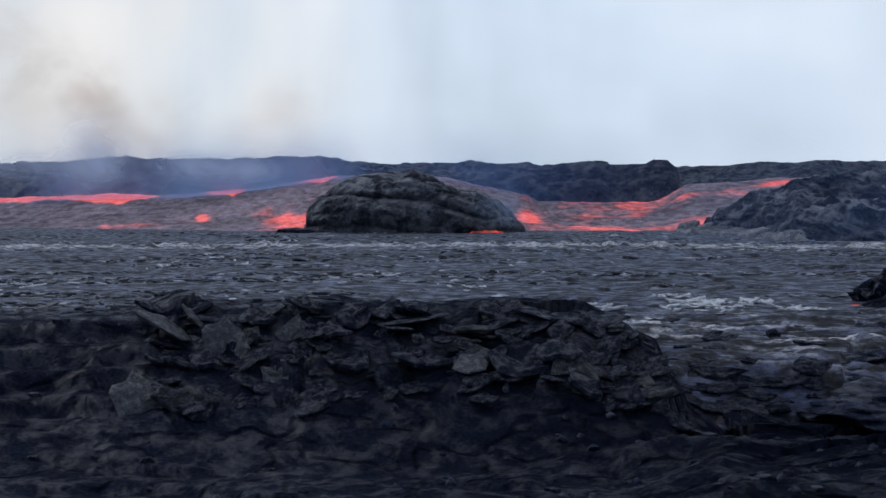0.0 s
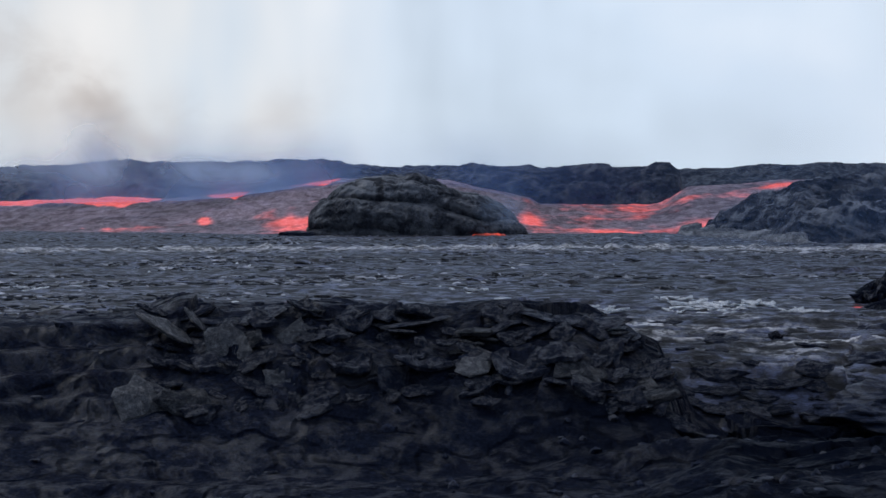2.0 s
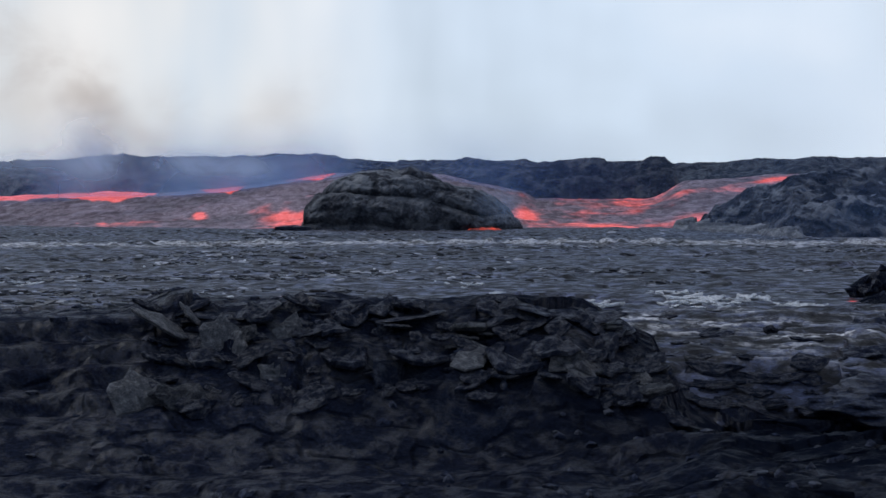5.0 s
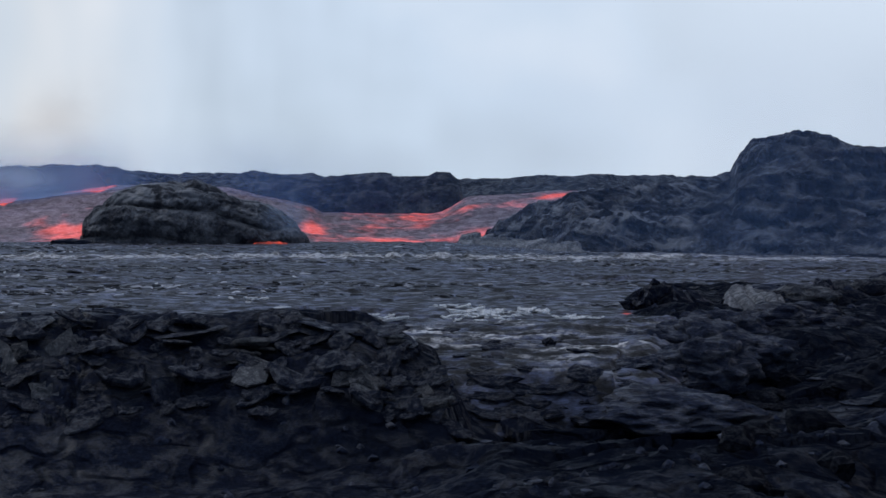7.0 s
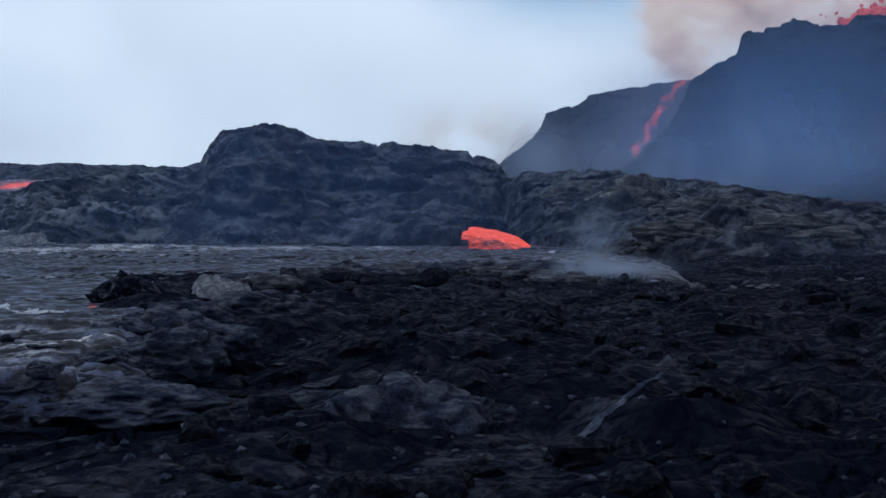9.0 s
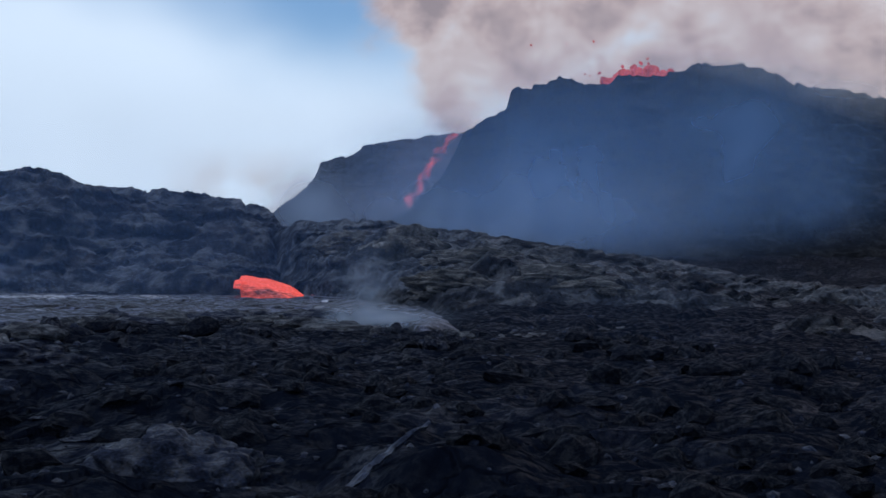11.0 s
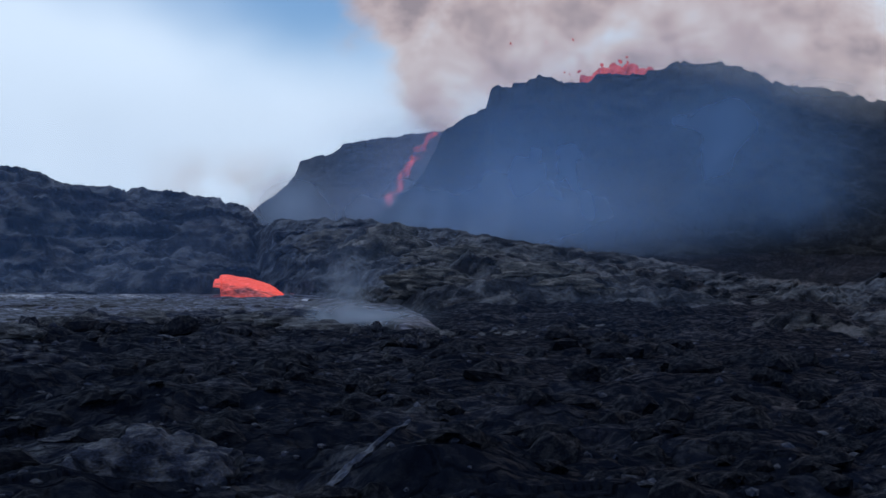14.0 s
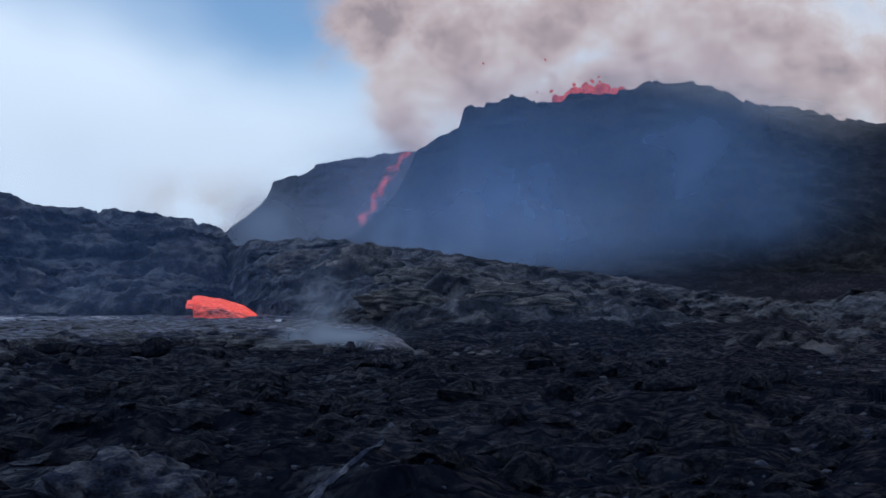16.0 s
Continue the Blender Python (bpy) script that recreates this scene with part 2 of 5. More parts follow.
def smoke_material(name, colour, density, scale, low=0.35, high=0.75, stretch=(1, 1, 1), distort=0.6):
    """Drifting vapour: a scattering veil, thin towards its border and uneven inside."""
    m, nt, p, out = material(name)
    nt.nodes.remove(p)
    tc = nt.nodes.new("ShaderNodeTexCoord")
    n = noise_fac(nt, tc.outputs["Object"], scale, 4, 0.5, stretch, distort)
    attr = nt.nodes.new("ShaderNodeAttribute")
    attr.attribute_name = "thick"
    a = maths(nt, "MULTIPLY", maths(nt, "MULTIPLY", ranged(nt, n, low, high, 0, 1), density), attr.outputs["Fac"])
    d, t, mix0, mix, clear = (nt.nodes.new("ShaderNode" + k) for k in ("BsdfDiffuse", "BsdfTranslucent", "MixShader", "MixShader", "BsdfTransparent"))
    d.inputs[0].default_value = t.inputs[0].default_value = (*colour, 1)
    nt.links.new(d.outputs[0], mix0.inputs[1])
    nt.links.new(t.outputs[0], mix0.inputs[2])
    nt.links.new(a, mix.inputs[0])
    nt.links.new(clear.outputs[0], mix.inputs[1])
    nt.links.new(mix0.outputs[0], mix.inputs[2])
    nt.links.new(mix.outputs[0], out.inputs[0])
    return m


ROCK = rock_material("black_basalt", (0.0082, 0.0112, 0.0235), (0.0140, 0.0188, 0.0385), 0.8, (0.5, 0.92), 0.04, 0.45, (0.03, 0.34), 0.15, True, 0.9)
ROCK_FAR = rock_material("far_basalt", (0.0044, 0.0060, 0.0120), (0.046, 0.055, 0.080), 5.0, (0.5, 0.9), 0.15, 0.7, (0.05, 0.4), 0.09, paled=True)
ROCK_LOBE = rock_material("ropy_lobe", (0.012, 0.014, 0.018), (0.085, 0.086, 0.094), 1.2, (0.5, 0.9), 0.15, 0.5, (0.05, 0.4), 0.12)
ROCK_RIDGE = rock_material("dark_far_basalt", (0.010, 0.0135, 0.0225), (0.026, 0.034, 0.054), 5.0, (0.6, 0.9), 0.05, 0.25)
ROCK_BOAT = rock_material("grey_basalt", (0.013, 0.016, 0.026), (0.072, 0.081, 0.106), 4.5, (0.5, 0.85), 0.02, 0.8, (0.1, 0.4), 0.13, paled=True)
CINDER = rock_material("black_cinder", (0.005, 0.0055, 0.008), (0.013, 0.0145, 0.019), 8.0, (0.75, 0.95), 0.05, 0.8, (0.03, 0.12))
DARK_BLOCK = rock_material("dark_block", (0.0032, 0.0047, 0.0100), (0.0098, 0.0132, 0.0255), 0.8, (0.6, 0.92), 0.03, 0.5, (0.02, 0.15), 0.16)
SLAB = rock_material("grey_slab", (0.021, 0.0245, 0.036), (0.082, 0.090, 0.112), 0.9, (0.5, 0.85), 0.15, 0.9, (0.05, 0.4), 0.18)
SLAB_DARK = rock_material("dark_slab", (0.0110, 0.0145, 0.0285), (0.032, 0.041, 0.074), 0.9, (0.45, 0.9), 0.05, 0.6, (0.03, 0.4), 0.18)
SLAB_PALE = rock_material("weathered_slab", (0.045, 0.050, 0.064), (0.185, 0.192, 0.222), 0.5, (0.5, 0.85), 0.06, 0.8, (0.05, 0.4), 0.16)
SHELF = rock_material("pale_shelf_crust", (0.030, 0.034, 0.042), (0.25, 0.26, 0.29), 2.5, (0.5, 0.8), 0.02, 0.7, (0.1, 0.4), 0.2)
# sky sheen is put into the pale base colour, besides the gloss
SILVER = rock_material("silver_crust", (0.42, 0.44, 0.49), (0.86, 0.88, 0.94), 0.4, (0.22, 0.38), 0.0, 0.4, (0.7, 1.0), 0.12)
HOT = (1.0, 0.085, 0.035)
RIVER = lava_material("river_crust", (0.0150, 0.0172, 0.0305), HOT, (0.8, 1.0, 1), 0.40, 7.0, 0.8, 0.50, 0.085, 0.08, 4.0)
RAPIDS = lava_material("rapids_lava", (0.140, 0.106, 0.136), HOT, (0.6, 0.22, 1), 0.30, 3.2, 0.70, 0.6, 0.26, 0.10, 1.4)
MELT = lava_material("bright_lava", (0.06, 0.03, 0.03), HOT, (1, 1, 1), 0.7, 3.0, 0.85, 0.5)
BREACH = lava_material("breached_cinder", (0.006, 0.0073, 0.0115), (0.85, 0.09, 0.07), (1, 1, 0.4), 0.14, 3.0, 1.3, 0.9, 0.2, 0.2, 1.6)

# ---- noise and mesh tools ----
PERM = np.concatenate([np.random.RandomState(7).permutation(256)] * 2)
GRAD = np.random.RandomState(8).normal(size=(256, 3))
GRAD = (GRAD / np.linalg.norm(GRAD, axis=1)[:, None])[PERM[:256]].T.astype(np.float32).copy()
JIT = np.random.RandomState(9).rand(256, 6)


def perlin(x, y, z=0.0):
    """Gradient noise, about -0.7 to 0.7, for arrays."""
    x, y, z = (np.asarray(v, np.float32) for v in (x, y, z))
    xi, yi, zi = (np.floor(v).astype(np.int64) for v in (x, y, z))
    fx, fy, fz = x - xi.astype(np.float32), y - yi.astype(np.float32), z - zi.astype(np.float32)
    u, v, w = (f * f * f * (f * (f * 6 - 15) + 10) for f in (fx, fy, fz))
    total = np.float32(0)
    for dx in (0, 1):
        px = PERM[(xi + dx) & 255]
        for dy in (0, 1):
            py = PERM[(px + yi + dy) & 255]
            side = (u if dx else 1 - u) * (v if dy else 1 - v)
            for dz in (0, 1):
                if z.ndim == 0 and float(w) == 1 - dz:
                    continue
                h = (py + (zi + dz)) & 255
                dot = GRAD[0][h] * (fx - dx) + GRAD[1][h] * (fy - dy) + GRAD[2][h] * (fz - dz)
                total = total + dot * (side * (w if dz else 1 - w))
    return total.astype(np.float64) if total.ndim else float(total)


def fbm(x, y, z=0.0, octaves=4, gain=0.5):
    total, amp = 0.0, 1.0
    for k in range(octaves):
        total = total + amp * perlin(x * 2 ** k + 7.3 * k, y * 2 ** k - 3.1 * k, z * 2 ** k)
        amp *= gain
    return total


def pillows(x, y, z=0.0, octaves=3, gain=0.45):
    """Rounded lobes that meet in sharp creases, like pahoehoe: 0 in the creases."""
    total, amp = 0.0, 1.0
    for k in range(octaves):
        total = total + amp * np.abs(perlin(x * 2.1 ** k + 5.7 * k, y * 2.1 ** k + 1.9 * k, z * 2.1 ** k))
        amp *= gain
    return total


def broken(x, y):
    """Tilted plates with steps between them, like a broken lava crust."""
    xi, yi = np.floor(x).astype(int), np.floor(y).astype(int)
    best = np.full(x.shape, 1e9)
    height = np.zeros(x.shape)
    for dx in (-1, 0, 1):
        for dy in (-1, 0, 1):
            j = JIT[PERM[(PERM[(xi + dx) & 255] + yi + dy) & 255]]
            ex, ey = x - (xi + dx + j[..., 0]), y - (yi + dy + j[..., 1])
            d = ex * ex + ey * ey
            near = d < best
            best = np.where(near, d, best)
            height = np.where(near, j[..., 2] - 0.5 + (j[..., 3] - 0.5) * 1.5 * ex + (j[..., 4] - 0.5) * 1.5 * ey, height)
    return height


def ledged(h, size):
    """Turns slopes into stacked sheets with rounded fronts, size metres thick."""
    k = h / size
    f = k - np.floor(k)
    return size * (np.floor(k) + 0.22 * f + 0.78 * np.sqrt(step(0.72, 1.0, f)))


def step(a, b, x):
    s = np.clip((x - a) / (b - a), 0, 1)
    return s * s * (3 - 2 * s)


def grid_object(name, X, Y, Z, mat, heat=None, thick=None, darken=None, pale=None, cooled=None, closed=False, smooth=True):
    """A sheet from arrays of places, rows by columns."""
    r, c = X.shape
    co = np.stack([X, Y, Z], -1).reshape(-1, 3)
    k = np.arange(r * c).reshape(r, c)
    if closed:
        k = np.concatenate([k, k[:, :1]], 1)
    q = np.stack([k[:-1, :-1], k[:-1, 1:], k[1:, 1:], k[1:, :-1]], -1).reshape(-1, 4)
    me = bpy.data.meshes.new(name)
    me.vertices.add(len(co))
    me.vertices.foreach_set("co", co.ravel())
    me.loops.add(q.size)
    me.loops.foreach_set("vertex_index", q.ravel())
    me.polygons.add(len(q))
    me.polygons.foreach_set("loop_start", np.arange(len(q)) * 4)
    me.polygons.foreach_set("use_smooth", np.full(len(q), smooth))
    me.update(calc_edges=True)
    for key, values in (("molten", heat), ("thick", thick), ("darken", darken), ("pale", pale), ("cooled", cooled)):
        if values is not None:
            me.attributes.new(key, "FLOAT", "POINT").data.foreach_set("value", np.broadcast_to(values, X.shape).astype(np.float32).ravel())
    me.materials.append(mat)
    return new(name, me)


def part(name, bm, mat, parent=None, label=""):
    me = bpy.data.meshes.new(name)
    bm.to_mesh(me)
    bm.free()
    me.materials.append(mat)
    ob = new(name, me)
    ob.parent = parent
    return tagged(ob, label)


def spaced(*runs):
    """Distances from run to run (start, end, count), evenly in ratio."""
    return np.concatenate([np.geomspace(a, b, n, endpoint=False) for a, b, n in runs])


SPREAD = 1.0135  # true degrees to one degree of the plan


def polar(az, d):
    a = np.radians(az) * SPREAD
    return d * np.sin(a), d * np.cos(a)


# ---- plan: bearings in degrees to the right of north, distances in metres from the tripod ----
def river_near(az):
    return np.interp(az, [-75, -19, 3, 8, 12, 20, 22, 22.6, 23.4, 26, 35, 38.5, 42, 45], [17.6, 18.6, 18.8, 18.0, 18.2, 18.9, 20.6, 25, 45, 53, 60, 55, 47, 44])


def river_far(az):
    return np.interp(az, [-75, -19, -14, -8, -5.5, 3.4, 10, 15, 22, 28, 33, 36.3, 41.5, 44, 46], [210, 150, 139, 121, 122, 126, 122, 97, 87, 87, 87, 88, 68, 50, 47])


def river_mask(az, d):
    """1 on the lava channel, 0 on rock."""
    a = az + 0.5 * perlin(d * 0.35, az * 0.2, 4.0)
    inside = step(0, 0.8, d - river_near(az)) * step(0, 2.5, river_far(az) - d) * (1 - step(44.5, 45.5, az))
    front = np.interp(a, [17.0, 18, 22, 24], [36, 32.5, 22.5, 18])
    back = np.interp(a, [17.0, 18.2, 23], [36, 45, 51])
    bank = step(0, 0.8, d - front) * step(0, 1.2, back - d) * step(17.1, 17.6, a)
    return inside * (1 - bank)


def ridge_height(az):
    return np.interp(az, [-75, -30, -19, -13, -10.8, -7, -3, 2.9, 6.3, 8.2, 9.3, 10.0, 11], [0.6, 0.95, 1.1, 1.1, 1.18, 1.2, 1.1, 1.16, 1.08, 0.8, 0.62, 0.22, 0.0])


def ground_height(az, d):
    x, y = polar(az, d)
    w = 0.6 * perlin(x * 0.5, y * 0.5, 2.0)
    east = step(2, 13, az + 5 * perlin(x * 0.1, y * 0.1, 17.0))
    base = 0.85 * step(13, 2, d) - 0.22 + (0.12 + 0.22 * east) * fbm(x * 0.11, y * 0.11, 1.0, 3)
    lobes = 0.55 * pillows(x * 0.30 + w, y * 0.42 + w, 0.3, 2) + 0.26 * pillows(x * 0.9 - w, y * 1.1 + w, 2.2, 3)
    swell = 0.75 * fbm(x * 0.22 + w * 0.4, y * 0.26, 21.0, 3, 0.5)
    sheets = ledged(swell + 0.10 * pillows(x * 0.8, y * 0.8, 3.0, 2), 0.17)
    # west: long thin sheets drawn out along the bank, lying on one another
    drawn = 0.42 * fbm(x * 0.07 + 0.1 * w, y * 0.34 + 0.2 * w + 0.05 * x, 23.0, 4, 0.5) + 0.03 * fbm(x * 0.5, y * 1.5, 4.0, 3, 0.6)
    long = ledged(drawn + 0.02 * perlin(x * 1.2, y * 3.5, 6.0), 0.085)
    plates = 0.36 * broken(x * 0.6 + 0.5 * w, y * 0.7 + 0.3 * w) + 0.12 * broken(x * 1.6 + w, y * 1.6 + w)
    mess = step(0.02, 0.2, perlin(x * 0.14, y * 0.18, 9.0))
    fold = y + 0.35 * x * perlin(x * 0.07, y * 0.07, 3.0) + 1.1 * perlin(x * 0.55, y * 0.55, 6.0)
    ropes = 0.05 * np.abs(np.sin(6.5 * fold)) * step(-0.08, 0.12, perlin(x * 0.3, y * 0.3, 12.0))
    grain = 0.030 * fbm(x * 2.6, y * 2.6, 5.0, 4, 0.6) + 0.028 * pillows(x * 3.2, y * 3.6, 8.0, 3, 0.55)
    big = 0.85 * pillows(x * 0.20 + 0.8 * w, y * 0.27 + 0.8 * w, 5.1, 2, 0.5) - 0.22
    rough = east * (big + (0.5 * lobes + 0.12 * sheets) * (1 - 0.5 * mess) + 0.6 * plates * (0.35 + 0.65 * mess) + 0.1 * ropes) + (1 - east) * (long + 0.05 * lobes + 0.05 * plates * mess + 0.25 * ropes) + grain
    # the low ridge along the near bank: sheets lying on one another, then a broken face with a hollow under its lip
    h = ridge_height(az)
    wob = 0.55 * perlin(az * 0.3, d * 0.25, 3.0) + 0.12 * perlin(az * 1.1, d * 0.8, 7.0)
    torn = step(-14, -11.5, az)
    layers = step(14.2, 16.9, d + wob + 0.35 * perlin(x * 0.2, y * 0.35, 14.0))
    q = layers * (4.2 + 1.5 * perlin(az * 0.08, 0.0 * az, 8.0)) + 0.9 * perlin(x * 0.14, y * 0.5, 4.4) + 0.16 * perlin(x * 0.8, y * 1.5, 2.4)
    layers = np.clip(0.25 * layers + 0.75 * (np.floor(q) + step(0.62, 1.0, q % 1)) / 4.4, 0, 1.05)
    face = 0.78 * step(14.3, 16.4, d + wob) + 0.22 * step(16.1, 16.8, d + 0.5 * wob)
    up = (1 - torn) * layers + torn * face
    wall = h * up * step(19.6, 17.6, d)
    wall = wall + step(14.4, 15.2, d) * step(19.0, 17.2, d) * step(0, 0.3, h) * (0.42 * plates * (0.15 + 0.85 * torn) + 0.25 * (lobes - 0.2) * (0.25 + 0.75 * torn) + grain + 0.4 * ropes)
    front = step(13.6, 14.8, d) * step(20.5, 19.5, d) * step(0, 0.3, h)
    z = (base + rough - 0.05) * (1 - front) + wall + front * 0.06
    # rubble along the far part of the near bank
    rub = step(0, 3, d - (river_near(az) - 10)) * step(2, 0, d - river_near(az)) * step(22.3, 24, az)
    z = z * (1 - 0.8 * rub) + rub * (0.22 * plates + 0.10 * lobes - 0.12)
    # the hollow in front of the spilled tongue, and the rocky point in the channel
    z = z - 0.30 * step(9, 13, az) * step(32, 24, az) * step(13.5, 17, d) * step(31, 24, d)
    z = z + 0.22 * step(17.2, 18.5, az) * step(27, 35, d) * step(50, 40, d) * step(27, 20, az)
    # country beyond the channel rises gently
    z = z + 0.03 * np.clip(d - river_far(az) - 2, 0, 400) * step(80, 60, np.abs(az))
    m = river_mask(az, d)
    return z * (1 - m) - 0.8 * m


def build_ground():
    az = np.concatenate([np.linspace(-22, 67, 1250), np.linspace(67, 338, 110)[1:-1]])
    d = spaced((0.01, 1, 6), (1, 8, 26), (8, 24, 330), (24, 62, 150), (62, 400, 50), (400, 4700, 16))
    A, D = np.meshgrid(az, d)
    A2 = np.where(A > 180, A - 360, A)
    Z = ground_height(A2, D)
    X, Y = polar(A, D)
    # the field grows darker and bluer towards the east, unevenly
    darken = np.interp(A2 + 7 * perlin(X * 0.12, Y * 0.12, 6.0), [-8, 4, 16, 22, 27, 34, 44], [0.2, 0.65, 0.9, 0.85, 0.8, 0.9, 1]) * step(3, 9, D) * step(140, 100, A2)
    mottle = step(0.02, 0.30, fbm(X * 0.22, Y * 0.30, 44.0, 4, 0.6))
    darken = np.clip(darken * (1.2 - 0.5 * mottle), 0, 1)
    ob = grid_object("ground", X, Y, Z, ROCK, closed=True, darken=darken)
    return tagged(ob, "rough black lava field of pahoehoe lobes and broken plates", "ground", kind="structure")


RIVER_GRID = {}


def river_at(az, d):
    """The height of the channel's skin."""
    n, f = float(river_near(az)) - 0.3, float(river_far(az)) + 2.0
    row = int(np.clip(math.log(d / n) / math.log(f / n), 0, 1) * (RIVER_GRID["z"].shape[0] - 1))
    return float(RIVER_GRID["z"][row, np.searchsorted(RIVER_GRID["az"], az)])


def build_river():
    az = np.concatenate([np.linspace(-60, -22, 60), np.linspace(-22, 45.4, 900)[1:]])
    s = np.linspace(0, 1, 460)
    A, S = np.meshgrid(az, s)
    n, f = river_near(A) - 0.3, river_far(A) + 2.0
    D = n * (f / n) ** S
    X, Y = polar(A, D)
    w = perlin(X * 0.2, Y * 0.2, 1.0)
    spill = step(3, 7, A) * step(36, 24, D)
    Z = 0.13 * fbm(X * 0.22 + w, Y * 0.32 + w, 0.0, 5, 0.62) + 0.06 * pillows(X * 0.4 + w, Y * 0.5 + 1.5 * w, 3.0, 3, 0.6) - 0.02
    Z = Z + 0.14 * broken(X * 0.45 + w, Y * 0.5 + w) * step(-0.1, 0.25, fbm(X * 0.1, Y * 0.16, 14.0, 2)) 
    Z = Z + 0.10 * np.abs(fbm(X * 0.6 + 2 * w, Y * 0.7, 17.0, 3, 0.6)) * step(0.0, 0.3, perlin(X * 0.13, Y * 0.13, 15.0))
    # standing waves where the channel narrows
    bar = np.exp(-((D - np.interp(A, [12, 24, 33], [76, 80, 82]) - 3 * perlin(A * 0.2, 0 * A, 2.0)) / 1.8) ** 2) * step(33, 27, A)
    Z = Z + bar * step(30, 22, A) * (0.16 + 0.5 * np.abs(perlin(A * 1.6, D * 0.3, 1.0)))
    crease = X * 0.25 + Y + 0.9 * perlin(X * 0.16, Y * 0.3, 9.0) + 0.12 * perlin(X * 0.7, Y * 1.4, 4.0)
    fold = np.abs(np.sin(2.6 * crease + 0.9 * perlin(X * 0.3, Y * 0.7, 5.0))) ** 0.7
    strand = np.abs(np.sin(8.5 * crease + 2.5 * perlin(X * 0.35, Y * 0.8, 3.0)))
    Z = Z + spill * (0.20 * pillows(X * 0.20 + 0.5 * w, Y * 0.40, 6.0, 2) + 0.02 + 0.12 * fold + 0.05 * strand + 0.04 * broken(X * 0.4, Y * 0.8) * step(0.0, 0.2, w) + 0.05 * fbm(X * 0.9, Y * 2.4, 2.0, 4, 0.6))
    rim = np.minimum(D - n, np.where(D < 40, (22.3 - A + 0.4 * perlin(D * 0.5, 0 * D, 2.0)) * D * 0.0175 * 0.7, 99))
    Z = Z - 0.85 * step(1.2, 0.0, rim) ** 1.3 - 0.6 * step(41.3, 44.6, A)
    # the torn front of the spill
    lip = step(4, 7, A) * step(2.6, 0.8, rim) * step(24, 21, A)
    Z = Z + lip * (0.10 * broken(X * 0.8 + w, Y * 1.6) + 0.10 * fbm(X * 0.9 + Y * 0.5, Y * 2.6, 31.0, 4, 0.65))
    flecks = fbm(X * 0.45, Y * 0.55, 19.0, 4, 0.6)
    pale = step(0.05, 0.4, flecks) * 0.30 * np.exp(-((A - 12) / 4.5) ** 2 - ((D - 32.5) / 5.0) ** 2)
    # silvery sheen on fold crests and the wave bar is put into the colour
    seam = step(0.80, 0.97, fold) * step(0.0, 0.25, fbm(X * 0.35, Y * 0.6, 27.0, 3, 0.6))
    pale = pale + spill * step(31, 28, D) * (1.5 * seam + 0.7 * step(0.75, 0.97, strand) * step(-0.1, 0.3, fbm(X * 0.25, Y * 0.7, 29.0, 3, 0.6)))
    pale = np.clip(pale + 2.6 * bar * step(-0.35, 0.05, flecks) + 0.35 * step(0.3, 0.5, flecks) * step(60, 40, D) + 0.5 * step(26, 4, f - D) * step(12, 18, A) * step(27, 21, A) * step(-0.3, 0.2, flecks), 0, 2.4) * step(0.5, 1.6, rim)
    spots = fbm(X * 0.25, Y * 0.6, 11.0, 3)
    heat = 0.20 + 0.24 * step(0.25, 0.5, spots) * step(52, 34, D) + 0.38 * np.exp(-((A - 17.6) / 0.5) ** 2 - ((D - 34) / 1.2) ** 2) + 0.35 * step(35.5, 36.5, A) * step(39.5, 36.5, A) * step(-5, 0, D - f)
    heat = heat + 0.10 * step(-6, 0, D - f) * step(16, 10, A) * step(-0.2, 0.2, perlin(A * 0.7, 0 * A, 4.0))
    cooled = 0.45 * step(4, 7, A) * step(31.5, 27, D) * step(-0.5, 0.0, perlin(X * 0.25, Y * 0.4, 22.0))
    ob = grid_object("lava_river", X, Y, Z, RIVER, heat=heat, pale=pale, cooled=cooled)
    RIVER_GRID.update(az=az, z=Z)
    return tagged(ob, "wide lava channel under a dark grey wrinkled crust", "lava river", kind="structure")


